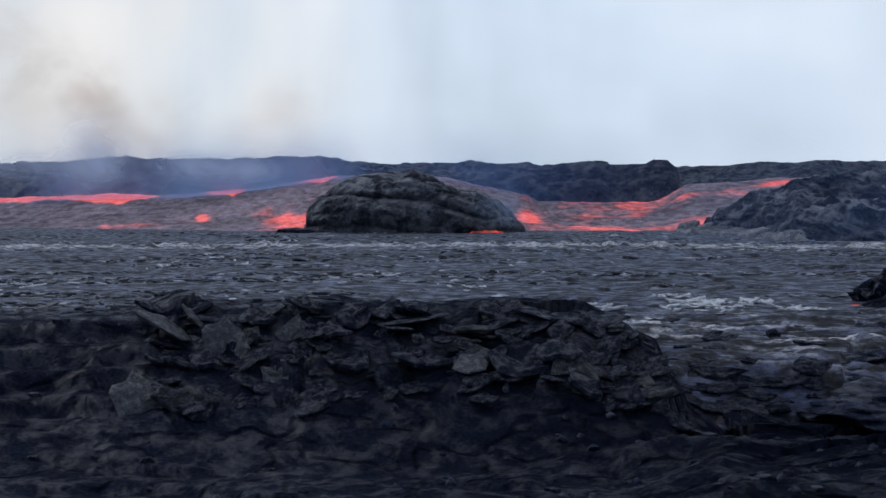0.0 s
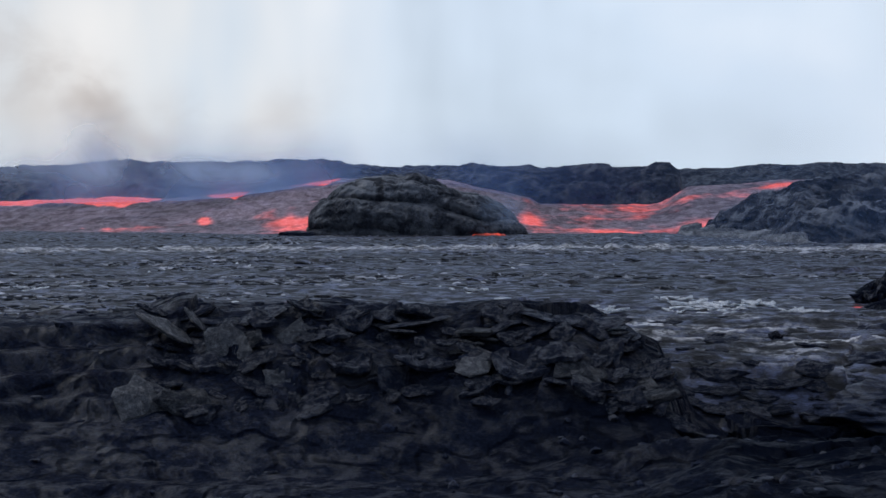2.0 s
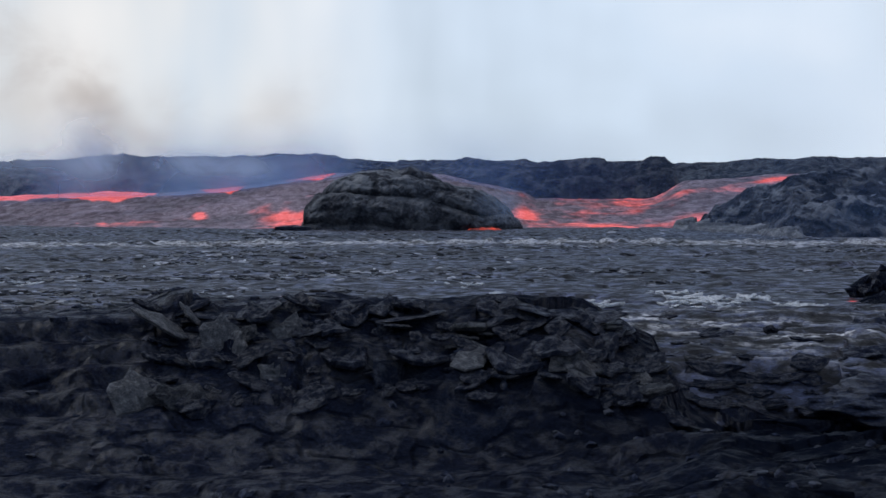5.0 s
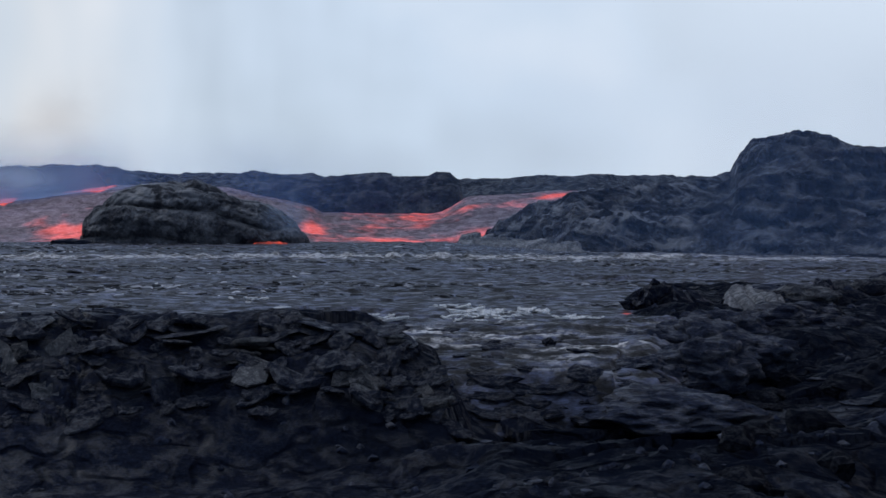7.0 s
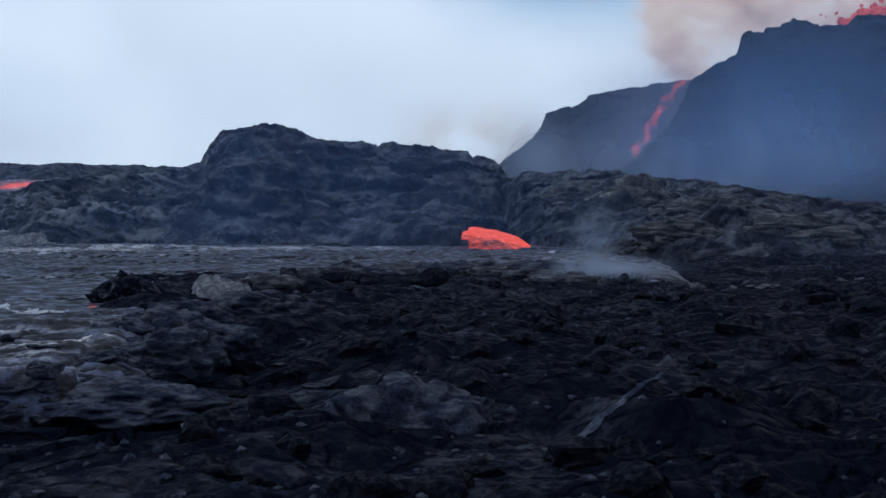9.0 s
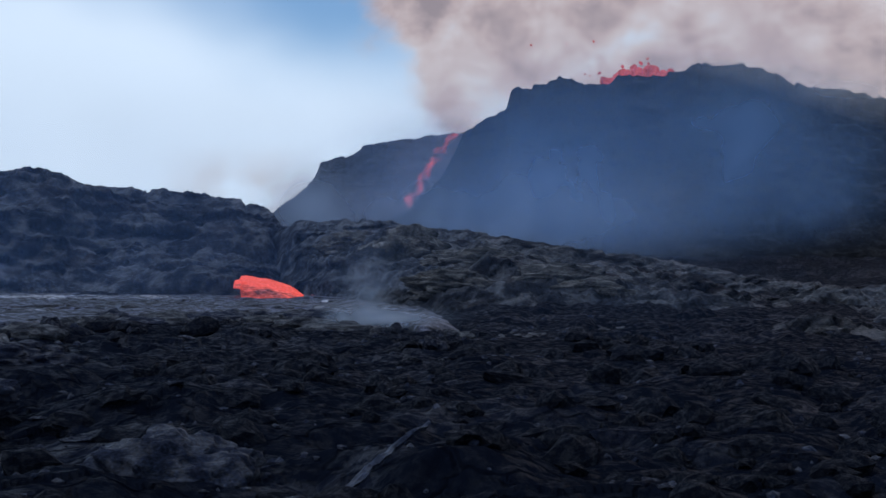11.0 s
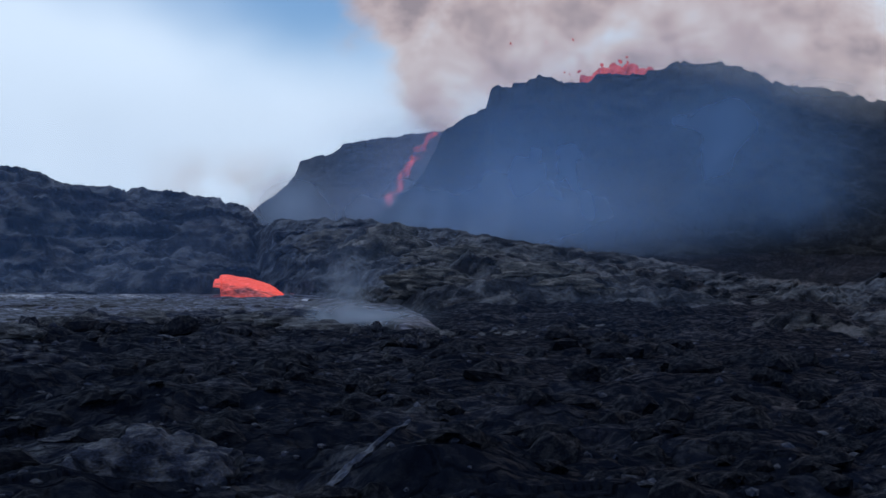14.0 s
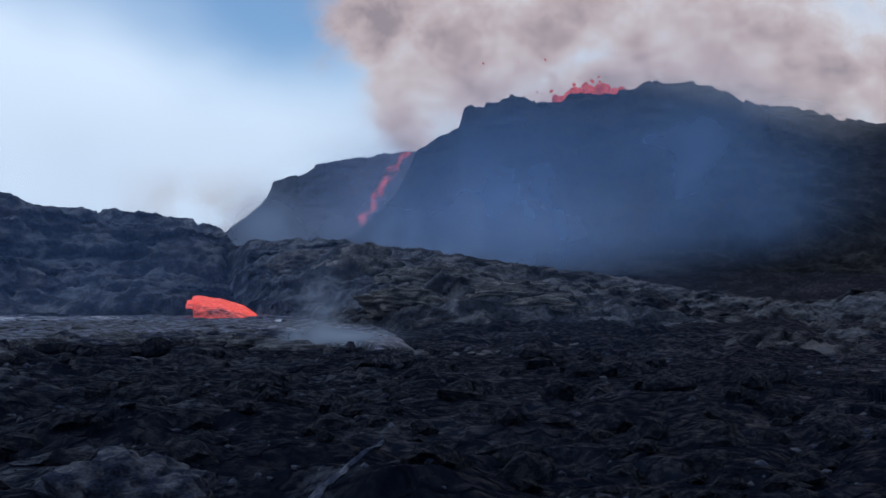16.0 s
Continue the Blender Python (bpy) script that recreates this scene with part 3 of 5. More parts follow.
def build_rapids():
    """Lava that comes down over steps behind the channel, on both sides of the raft."""
    az = np.linspace(-26, 17.5, 620)
    s = np.linspace(0, 1, 170)
    A, S = np.meshgrid(az, s)
    n = river_far(A) - 5
    D = n + (178 - n) * S
    X, Y = polar(A, D)
    crest = np.interp(A, [-26, -19, -14.5, -12.2, -11, -8, -7.3, -4.5, 0, 3.6, 4.2, 8.8, 9.4, 10.6, 15.3, 17.5], [3.0, 3.2, 3.9, 3.6, 4.0, 4.8, 5.2, 6.5, 6.3, 4.2, 3.1, 2.9, 3.2, 5.2, 6.1, 6.1])
    t = np.clip((S - 0.08) / 0.92, 0, 1)
    Z = -0.6 + 0.6 * step(0, 0.1, S) + crest * (0.35 * t + 0.65 * step(0.15, 1.0, t))
    Z = Z + (0.30 * fbm(X * 0.12, Y * 0.2, 2.0, 5, 0.6) + 0.30 * pillows(X * 0.3, Y * 0.45, 4.0)) * step(0.05, 0.2, S)
    left, mid = step(-2, -5, A), step(2.5, 4.0, A)
    flow = fbm(X * 0.13, Y * 0.06, 8.0, 4, 0.6)
    heat = 0.34 + 0.42 * flow + 0.05 * step(0.45, 0.05, S)
    # glowing crests, with dark gaps between them
    edge = np.interp(A + 0.15 * perlin(S * 9, A * 2, 5.0), [-21, -19, -16, -14, -13, -12.2, -11.7, -10.9, -10.2, -9.2, -8.6, -8.1, -7.7, -7.2, -6, -4.6, -4.3], [0.80, 0.82, 0.78, 0.68, 0.80, 0.97, 1.2, 1.2, 0.92, 0.76, 0.94, 1.2, 1.2, 0.93, 0.80, 0.88, 1.2])
    heat = heat + left * 0.62 * step(-0.03, 0.06, S - edge + 0.14 * perlin(A * 0.9, 0 * A, 1.2) + 0.05 * perlin(A * 3.0, S * 4, 6.0)) * step(-26, -19, A)
    heat = heat + left * 0.55 * step(-9.0, -6.6, A) * step(0.72, 0.2, S - 0.2 * perlin(A * 2.0, S * 2, 3.0))
    heat = heat + left * 0.10 * step(0.3, 0.1, S) * step(-20, -16, A)
    for a0, s0, ra, rs, k in ((-10.5, 0.42, 0.28, 0.10, 0.55), (-14.6, 0.2, 0.22, 0.06, 0.5), (-15.6, 0.22, 0.15, 0.05, 0.4), (7.3, 0.10, 1.2, 0.14, 0.30), (11.2, 0.26, 0.9, 0.14, 0.42), (3.8, 0.42, 0.5, 0.20, 0.28), (14.2, 0.84, 0.8, 0.05, 0.30)):
        heat = heat + k * np.exp(-((A - a0) / ra) ** 2 - ((S - s0) / rs) ** 2)
    heat = heat + mid * (0.12 * step(12, 9.5, A) + 0.11) + mid * 0.35 * step(0.88, 0.95, S) * step(10.5, 9.5, A)
    ob = grid_object("lava_rapids", X, Y, Z, RAPIDS, heat=heat)
    return tagged(ob, "glowing red lava rapids with torn grey crust", "lava rapids", kind="structure")


def polar_hill(name, label, category, az, toe, crest, el, back, mat, cols, rows, seed, rough, shape=1.2, ledges=0.0, wander=0.0, fine=1.0, stream=None, jag=0.22, paled=None, lobes=0.85, ropes=0.0):
    """A hill whose brow rises el degrees above the horizon at the bearings az. toe, crest: distances of its foot and brow."""
    a = np.linspace(az[0], az[-1], cols)
    s = np.linspace(0, 1, rows)
    A, S = np.meshgrid(a, s)
    t, c = np.interp(A, az, toe), np.interp(A, az, crest)
    c = c + wander * perlin(A * 0.15, seed + 0 * A, 1.5)
    brow = EYE + c * np.tan(np.radians(np.interp(A, az, el)) * 1.016)
    up = np.clip(S / 0.72, 0, 1)
    down = np.clip((S - 0.72) / 0.28, 0, 1)
    ragged = fbm(A * 1.3 * 100 / c, seed + 0 * A, 0.5, 4, 0.55) + 0.35 * perlin(A * 4.0 * 100 / c, seed + 0 * A, 2.5) + 0.25 * broken(A * 1.5 * 100 / c, seed + 0.3 + 0 * A) + (0.45 if lobes < 0.6 else 0.12) * broken(A * 6 * 100 / c, seed + 0.6 + 0 * A)
    brow = brow + rough * jag * ragged * step(0.72, 1.0, up)
    D = np.where(S < 0.72, t + (c - t) * up, c + back * down)
    X, Y = polar(A, D)
    w = 0.5 * perlin(X / rough * 0.12, Y / rough * 0.12, seed)
    rise = up ** shape + 0.10 * np.sin(up * math.pi) * perlin(X / rough * 0.1, Y / rough * 0.1, seed + 3)
    if ledges:
        k = ledges + 0 * rise
        stepped = (np.floor(rise * k + w) + step(0.55, 1.0, (rise * k + w) % 1) - w) / k
        rise = 0.45 * rise + 0.55 * np.clip(stepped, 0, 1.02)
    Z = -1.2 + (brow + 1.2) * rise * (1 - 0.75 * step(0, 1, down))
    body = step(0.0, 0.12, up)
    bump = lobes * pillows(X / rough * 0.35 + w, Y / rough * 0.35, Z / rough * 1.1 + seed, 4, 0.56) - 0.12
    bump = bump + 0.22 * fbm(X / rough * 1.1, Y / rough * 1.1, Z / rough * 1.1, 4, 0.6) * fine
    calm = 1 - 0.6 * step(0.8, 1.0, up)
    Z = Z + rough * 1.3 * fbm(X / rough * 0.11, Y / rough * 0.11, Z / rough * 0.2 + seed + 7, 2, 0.5) * body * step(1.0, 0.8, up)
    Z = Z + rough * 0.9 * bump * body * calm
    push = rough * 0.8 * fbm(X / rough * 0.4, Z / rough * 0.7, seed, 4, 0.55) * body
    if ropes:
        # folds that run along the slope, wound up in places
        bent = Z + 0.22 * D * np.sin(np.radians(3 * A)) + 2.4 * perlin(X * 0.11, Y * 0.11, Z * 0.2 + seed) + 0.7 * perlin(X * 0.4, Y * 0.4, Z * 0.5 + seed)
        wound = np.abs(np.sin(1.15 * bent)) ** 0.6 - 0.6 + 0.35 * (np.abs(np.sin(3.7 * bent + 2 * perlin(X * 0.3, Y * 0.3, seed))) - 0.5)
        push = push + 2.0 * ropes * wound * body * (0.35 + step(-0.15, 0.25, perlin(X * 0.08, Y * 0.08, seed + 5)))
        push = push + ropes * 0.5 * fbm(X * 0.9, Y * 0.9, Z * 1.3 + seed, 4, 0.6) * body
    X, Y = X - push * np.sin(np.radians(A) * SPREAD), Y - push * np.cos(np.radians(A) * SPREAD)
    pale = None
    if paled:
        # paler patches on the upper slope, between two bearings
        pale = step(paled[0] - 1, paled[0] + 1, A) * step(paled[1] + 3, paled[1] - 1, A) * step(0.15, 0.4, up) * step(-0.15, 0.2, fbm(X * 0.12, Y * 0.12, Z * 0.3, 3))
    heat = None
    if stream:
        # a stream from bearing a0 at height z0 to bearing a1 at height z1
        a0, z0, a1, z1, half = stream
        k = np.clip((Z - z0) / (z1 - z0), 0, 1)
        off = A - (a0 + (a1 - a0) * k + 0.25 * perlin(Z * 0.25, 0 * Z, 3.0))
        heat = (0.62 + 0.5 * perlin(A * 2.5, Z * 0.25, 2.0)) * step(half, 0.1 * half, np.abs(off)) * step(z0 - 2, z0 + 2, Z) * step(z1 + 3, z1, Z) * (up < 1)
    return tagged(grid_object(name, X, Y, Z, mat, heat=heat, pale=pale), label, category, kind="structure")


def build_hills():
    polar_hill("far_ridge", "long low dark lava levee on the horizon", "ridge",
               [-75, -40, -19, -14.6, -9.4, -7.5, -5.5, -4, 1, 6.5, 10.5, 13, 15.6, 18.6, 24, 36, 50],
               [230] * 17, [300] * 17, [1.5, 1.6, 1.7, 1.98, 1.96, 2.1, 2.12, 1.82, 1.82, 1.75, 1.62, 1.72, 1.86, 1.76, 1.75, 1.6, 1.4],
               90, ROCK_RIDGE, 1300, 60, 3.0, 2.6, 0.8, 0, 10, 1.8, None, 0.35)
    polar_hill("lava_levee", "dark steep levee behind glowing rapids", "levee",
               [-26, -19, -16, -12.5, -10.5, -8, -5, -3.6], [181] * 8, [196] * 8, [0.9, 1.0, 1.15, 1.05, 0.9, 1.6, 1.75, 1.4],
               25, ROCK_RIDGE, 420, 60, 11.0, 2.0, 0.6, 0, 3)
    polar_hill("lava_levee", "blunt black levee block in the lava channel", "levee",
               [0.5, 2.5, 4.2, 5.5, 6.6, 7.5, 8.6, 9.2, 9.8, 10.2, 10.5], [172] * 11, [180] * 11,
               [1.4, 1.55, 1.65, 1.85, 1.97, 1.72, 1.75, 1.95, 1.95, 1.6, 0.3], 22, ROCK_RIDGE, 300, 60, 17.0, 1.1, 0.4, 0, 1, 0.6, jag=0.35, lobes=0.5)
    polar_hill("lava_hill", "rugged black hill of spatter with a blocky knob", "hill",
               [9.6, 10.6, 12, 13.3, 15.3, 17.2, 18.5, 20.5, 21.9, 22.3, 22.9, 24.5, 26, 26.9, 28.2, 31.8, 33.5, 34.8, 35.6, 36.2],
               [116, 114, 107, 102, 94, 91, 89, 87, 86, 86, 86, 86, 86, 86, 86, 86, 87, 88, 92, 96],
               [122, 121, 118, 115, 112, 112, 113, 118, 124, 125, 126, 126, 126, 126, 126, 124, 121, 118, 112, 108],
               [-2.2, -1.6, -0.2, 0.4, 1.1, 1.35, 1.4, 1.55, 1.9, 2.75, 3.38, 3.58, 3.5, 3.1, 2.92, 2.72, 2.5, 2.1, 1.2, -0.5],
               40, ROCK_FAR, 900, 210, 23.0, 2.0, 0.8, 5, 0, 1.3, paled=(12.5, 19.5), ropes=0.55)
    ridge = polar_hill("lava_ridge", "long ropy lava ridge sloping down to the field", "ridge",
               [34.2, 35.2, 36, 38.2, 42.7, 47.6, 52.6, 56.7, 60, 64, 72, 90], [104, 96, 90, 80, 62, 52, 50, 48, 46, 46, 46, 46],
               [112, 108, 105, 102, 98, 92, 90, 86, 84, 82, 80, 80], [0.9, 1.25, 1.55, 1.76, 1.38, 0.7, 0.05, -0.7, -0.95, -1.05, -1.1, -1.2],
               40, ROCK_FAR, 900, 200, 31.0, 1.7, 0.85, 4, 0, 1.3, jag=0.12, ropes=0.5)
    polar_hill("spatter_cone", "huge black spatter cone wrapped in blue smoke", "volcanic cone",
               [35.5, 37.5, 39.5, 40.5, 41.5, 42.4, 42.75, 43.15, 44.15, 45.1, 45.3, 47, 48, 48.35, 49.65, 50, 52.1, 53.4, 55.4, 58.1, 59.3, 61.1, 66, 74, 84, 96],
               [170] * 26, [262] * 26, [0.4, 0.7, 1.1, 1.85, 3.0, 3.9, 4.6, 5.45, 6.4, 6.7, 7.4, 7.92, 8.04, 7.8, 7.82, 8.12, 8.14, 8.52, 8.5, 7.67, 7.4, 6.8, 6.0, 4.6, 2.4, 0.6],
               110, CINDER, 900, 130, 41.0, 2.6, 0.8, 0, 0, 1.6, None, 0.6, lobes=0.4)
    polar_hill("spatter_cone", "farther black spatter cone breached by a lava stream", "volcanic cone",
               [33.6, 34.86, 35.8, 36.7, 36.92, 38.04, 38.8, 40.04, 41.8, 43.3, 50], [292] * 11, [362] * 11,
               [1.2, 2.05, 2.7, 3.6, 4.25, 4.45, 4.93, 5.34, 5.53, 5.62, 4.5], 70, BREACH, 400, 120, 47.0, 2.2, 0.75, 0, 0, 1.0, (40.6, 14.0, 42.7, 38.0, 0.75), 0.5, lobes=0.5)
    return ridge


GROUND = build_ground()
RIVER_SHEET = build_river()
build_rapids()
RIDGE = build_hills()

# ---- the rafted block, the lava fall and the fountain ----


def build_raft():
    """The big rounded block that sits in the channel."""
    U, V = np.meshgrid(np.linspace(0, 1, 220), np.linspace(0, math.pi, 130))
    x = -12.9 + 20.6 * U
    top = np.interp(x, [-12.9, -12.4, -11.4, -9.4, -7, -5, -2.6, -0.6, 0.9, 3, 5, 6.4, 7.3, 7.7], [0.0, 2.1, 3.4, 4.95, 5.5, 5.8, 5.9, 5.2, 4.4, 3.9, 3.1, 2.0, 0.8, 0.0])
    half = 6.0 * np.sqrt(np.clip(1 - (2 * U - 1) ** 4, 0, 1))
    X, Y = x * 1.016, 121 - half * np.cos(V)
    Z = top * np.sin(V) ** 0.75
    n = pillows(X * 0.2, Y * 0.25, Z * 0.35 + 3, 4, 0.5)
    warp = Z * 1.0 + 0.10 * X + 1.9 * perlin(X * 0.15, Y * 0.15, Z * 0.25 + 4) + 0.5 * perlin(X * 0.3, Y * 0.3, Z * 0.4)
    fold = (np.abs(np.sin(warp * 1.25)) ** 0.6 - 0.6) * 0.75 + 0.16 * (np.abs(np.sin(warp * 3.7 + 1.5 * perlin(X * 0.4, Y * 0.4, Z * 0.4))) - 0.5)
    out = (0.40 * n - 0.10 + fold + 0.34 * fbm(X * 0.8, Y * 0.8, Z * 0.8, 5, 0.65)) * np.sin(V) ** 0.3
    Y = Y - out * np.cos(V) * 1.8
    Z = Z + out * 0.6 * np.sin(V) - 0.25
    X = X + 0.35 * fbm(X * 0.4, Y * 0.4, Z * 0.5, 3)
    # shading put into colour: pale top and fold crests, darker creases and right end
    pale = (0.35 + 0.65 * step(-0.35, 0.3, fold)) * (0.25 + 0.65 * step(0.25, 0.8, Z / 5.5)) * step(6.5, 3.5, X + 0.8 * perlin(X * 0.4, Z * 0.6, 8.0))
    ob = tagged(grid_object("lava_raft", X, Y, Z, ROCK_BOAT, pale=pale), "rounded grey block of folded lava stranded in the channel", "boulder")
    # a thin shelf of crust at its foot
    slab = part("shelf", rock_bm(3, 0.3, 2), SLAB_DARK, ob, "flat dark crust")
    slab.matrix_basis = pose(-13.2, 115.6, 0.15) @ Matrix.Diagonal((1.6, 1.0, 0.3, 1))


def rock_bm(seed, rough=0.35, levels=2):
    """A rough lump about 1 m across the radius."""
    bm = bmesh.new()
    bmesh.ops.create_icosphere(bm, subdivisions=levels, radius=1)
    co = np.array([v.co for v in bm.verts])
    n = fbm(co[:, 0] * 1.1 + seed * 3.7, co[:, 1] * 1.1, co[:, 2] * 1.1, 3, 0.6)
    b = np.round(n * 3) / 3
    for v, a, c in zip(bm.verts, n, b):
        v.co *= 1 + rough * (1.2 * a + 0.9 * c)
    return bm


def slab_bm(seed, thick):
    """A broken plate of crust, about 1 m from the middle to its ragged rim."""
    rnd = random.Random(seed)
    n = rnd.randint(9, 12)
    bm = bmesh.new()
    long, lobe = rnd.uniform(1.0, 1.35), rnd.uniform(0, 6)
    rim = []
    for k in range(n):
        a = 2 * math.pi * (k + rnd.uniform(-0.35, 0.35)) / n
        r = rnd.uniform(0.6, 1.05) * (1 + 0.2 * math.sin(2 * a + lobe))
        rim.append((r * long * math.cos(a), r * math.sin(a)))
    bend = rnd.uniform(-0.25, 0.25)
    rings = []
    for shrink, z, wild in ((0.5, 1.15, 0.35), (0.9, 0.95, 0.3), (1.0, 0.45, 0.2), (0.85, -0.5, 0.25)):
        rings.append([bm.verts.new((x * shrink * rnd.uniform(0.94, 1.06), y * shrink * rnd.uniform(0.94, 1.06),
                                    thick * (z + rnd.uniform(-wild, wild)) + bend * x * x)) for x, y in rim])
    hub = bm.verts.new((0, 0, thick * rnd.uniform(1.0, 1.4)))
    for k in range(n):
        j = (k + 1) % n
        bm.faces.new((hub, rings[0][k], rings[0][j]))
        for a, b in zip(rings, rings[1:]):
            bm.faces.new((a[k], b[k], b[j], a[j]))
    bm.faces.new(rings[-1][::-1])
    return bm


def build_fall():
    """A short bright tongue that pours out between hill and ridge."""
    U, S = np.meshgrid(np.linspace(0, 1, 90), np.linspace(0, 1, 40))
    A = 33.35 + 3.05 * U
    D = 82.0 + 5 * S
    X, Y = polar(A, D)
    top = np.interp(U, [0, 0.02, 0.08, 0.10, 0.18, 0.5, 0.8, 1.0], [0.7, 1.05, 1.08, 1.32, 1.36, 1.15, 0.72, 0.1])
    low = np.interp(U, [0, 0.10, 0.12, 1], [0.62, 0.62, -0.3, -0.3])
    Z = low + (top - low) * S ** 0.5 + 0.07 * fbm(X * 0.9, Y * 0.9, 1.0, 3)
    ob = grid_object("lava_fall", X, Y, Z, MELT, heat=0.72 + 0.35 * S + 0.25 * fbm(X * 0.6, Z * 1.4, 2.0, 3))
    tagged(ob, "bright orange lava pouring out of a gap into the channel", "lava fall")


def build_seep(az0, az1, dist, base, height, seed, label):
    """A low ragged lip of melt that breaks out at the foot of a block."""
    U, S = np.meshgrid(np.linspace(0, 1, 40), np.linspace(0, 1, 10))
    X, Y = polar(az0 + (az1 - az0) * U, dist + 1.2 * S)
    Z = base - 0.3 + (0.3 + height * np.sin(U * math.pi) ** 0.5 * (0.6 + 0.8 * np.abs(perlin(U * 6, 0 * U, seed)))) * S ** 0.5
    tagged(grid_object("lava_seep", X, Y, Z, MELT, heat=0.62 + 0.35 * perlin(X * 1.5, Z * 2, seed)), label, "lava seep")


def build_fountain():
    """Clots of spatter thrown up behind the rim of the cone."""
    rnd = random.Random(5)
    bm = bmesh.new()
    for k in range(320):
        a = rnd.gauss(51.1, 0.75)
        lift = abs(rnd.gauss(0, 1.1)) * math.exp(-((a - 51.2) / 1.5) ** 2)
        size = rnd.uniform(0.12, 0.55) if lift > 2.6 else rnd.uniform(0.4, 1.1)
        x, y = polar(a, 266 + rnd.uniform(-3, 3))
        m = Matrix.LocRotScale((x, y, 39.4 + lift * 1.5), Euler((rnd.random() * 6, rnd.random() * 6, 0)), (size, size * rnd.uniform(0.5, 1), size * rnd.uniform(0.6, 1.5)))
        bmesh.ops.create_icosphere(bm, subdivisions=1, radius=1, matrix=m)
    for k in range(12):
        x, y = polar(rnd.gauss(49.0, 1.6), 266 + rnd.uniform(-3, 3))
        size = rnd.uniform(0.10, 0.34)
        m = Matrix.LocRotScale((x, y, rnd.uniform(40, 49)), Euler((rnd.random() * 6, rnd.random() * 6, 0)), (size, size * 0.6, size * 1.5))
        bmesh.ops.create_icosphere(bm, subdivisions=1, radius=1, matrix=m)
    me = bpy.data.meshes.new("lava_fountain")
    bm.to_mesh(me)
    bm.free()
    me.attributes.new("molten", "FLOAT", "POINT").data.foreach_set("value", [0.95] * len(me.vertices))
    me.materials.append(SPATTER)
    tagged(new("lava_fountain", me), "red spatter of a lava fountain over the cone rim", "lava fountain", kind="stuff")


SPATTER = lava_material("spatter", (0.05, 0.03, 0.03), (0.70, 0.11, 0.11), (1, 1, 1), 0.25, 2.0, 0.7, 0.8)
build_raft()
build_fall()
build_seep(1.2, 2.7, 113.8, 0.05, 0.28, 2.0, "red lava seeping out under the stranded block")
build_seep(10.3, 10.8, 166, 2.6, 1.9, 5.0, "bright lava spurt at the end of the black levee")
build_fountain()

# ---- pieces of the near ground ----


def meshes(name, count, maker, mat):
    """A few shared meshes for a kind of piece."""
    made = []
    for k in range(count):
        me = bpy.data.meshes.new(name)
        bm = maker(k)
        bm.to_mesh(me)
        bm.free()
        me.materials.append(mat)
        made.append(me)
    return made


SLABS_DARK = meshes("slab", 9, lambda k: slab_bm(k, 0.16 + 0.05 * (k % 3)), SLAB_DARK)
SLABS_GREY = meshes("slab", 6, lambda k: slab_bm(40 + k, 0.16 + 0.05 * (k % 3)), SLAB)
SLABS_PALE = meshes("slab", 6, lambda k: slab_bm(60 + k, 0.16 + 0.05 * (k % 3)), SLAB_PALE)
ROCKS = meshes("rock", 9, lambda k: rock_bm(k, 0.45, 2), ROCK)
BLOCKS = meshes("block", 7, lambda k: rock_bm(33 + k, 0.35, 2), DARK_BLOCK)
ROCKS_GREY = meshes("rock", 5, lambda k: rock_bm(20 + k, 0.45, 2), SLAB)
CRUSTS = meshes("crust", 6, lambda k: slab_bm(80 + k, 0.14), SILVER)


def ground_at(az, d):
    return float(ground_height(np.array([float(az)]), np.array([float(d)]))[0])


def lay(name, me, az, d, size, tilt=(0, 0), turn=0.0, lift=0.0, parent=None, flat=1.0, z=None):
    x, y = polar(az, d)
    ob = new(name, me)
    ob.parent = parent
    base = ground_at(az, d) if z is None else z
    ob.matrix_basis = Matrix.LocRotScale((x, y, base + lift), Euler((radians(tilt[0]), radians(tilt[1]), radians(turn - az))), (size, size, size * flat))
    return ob


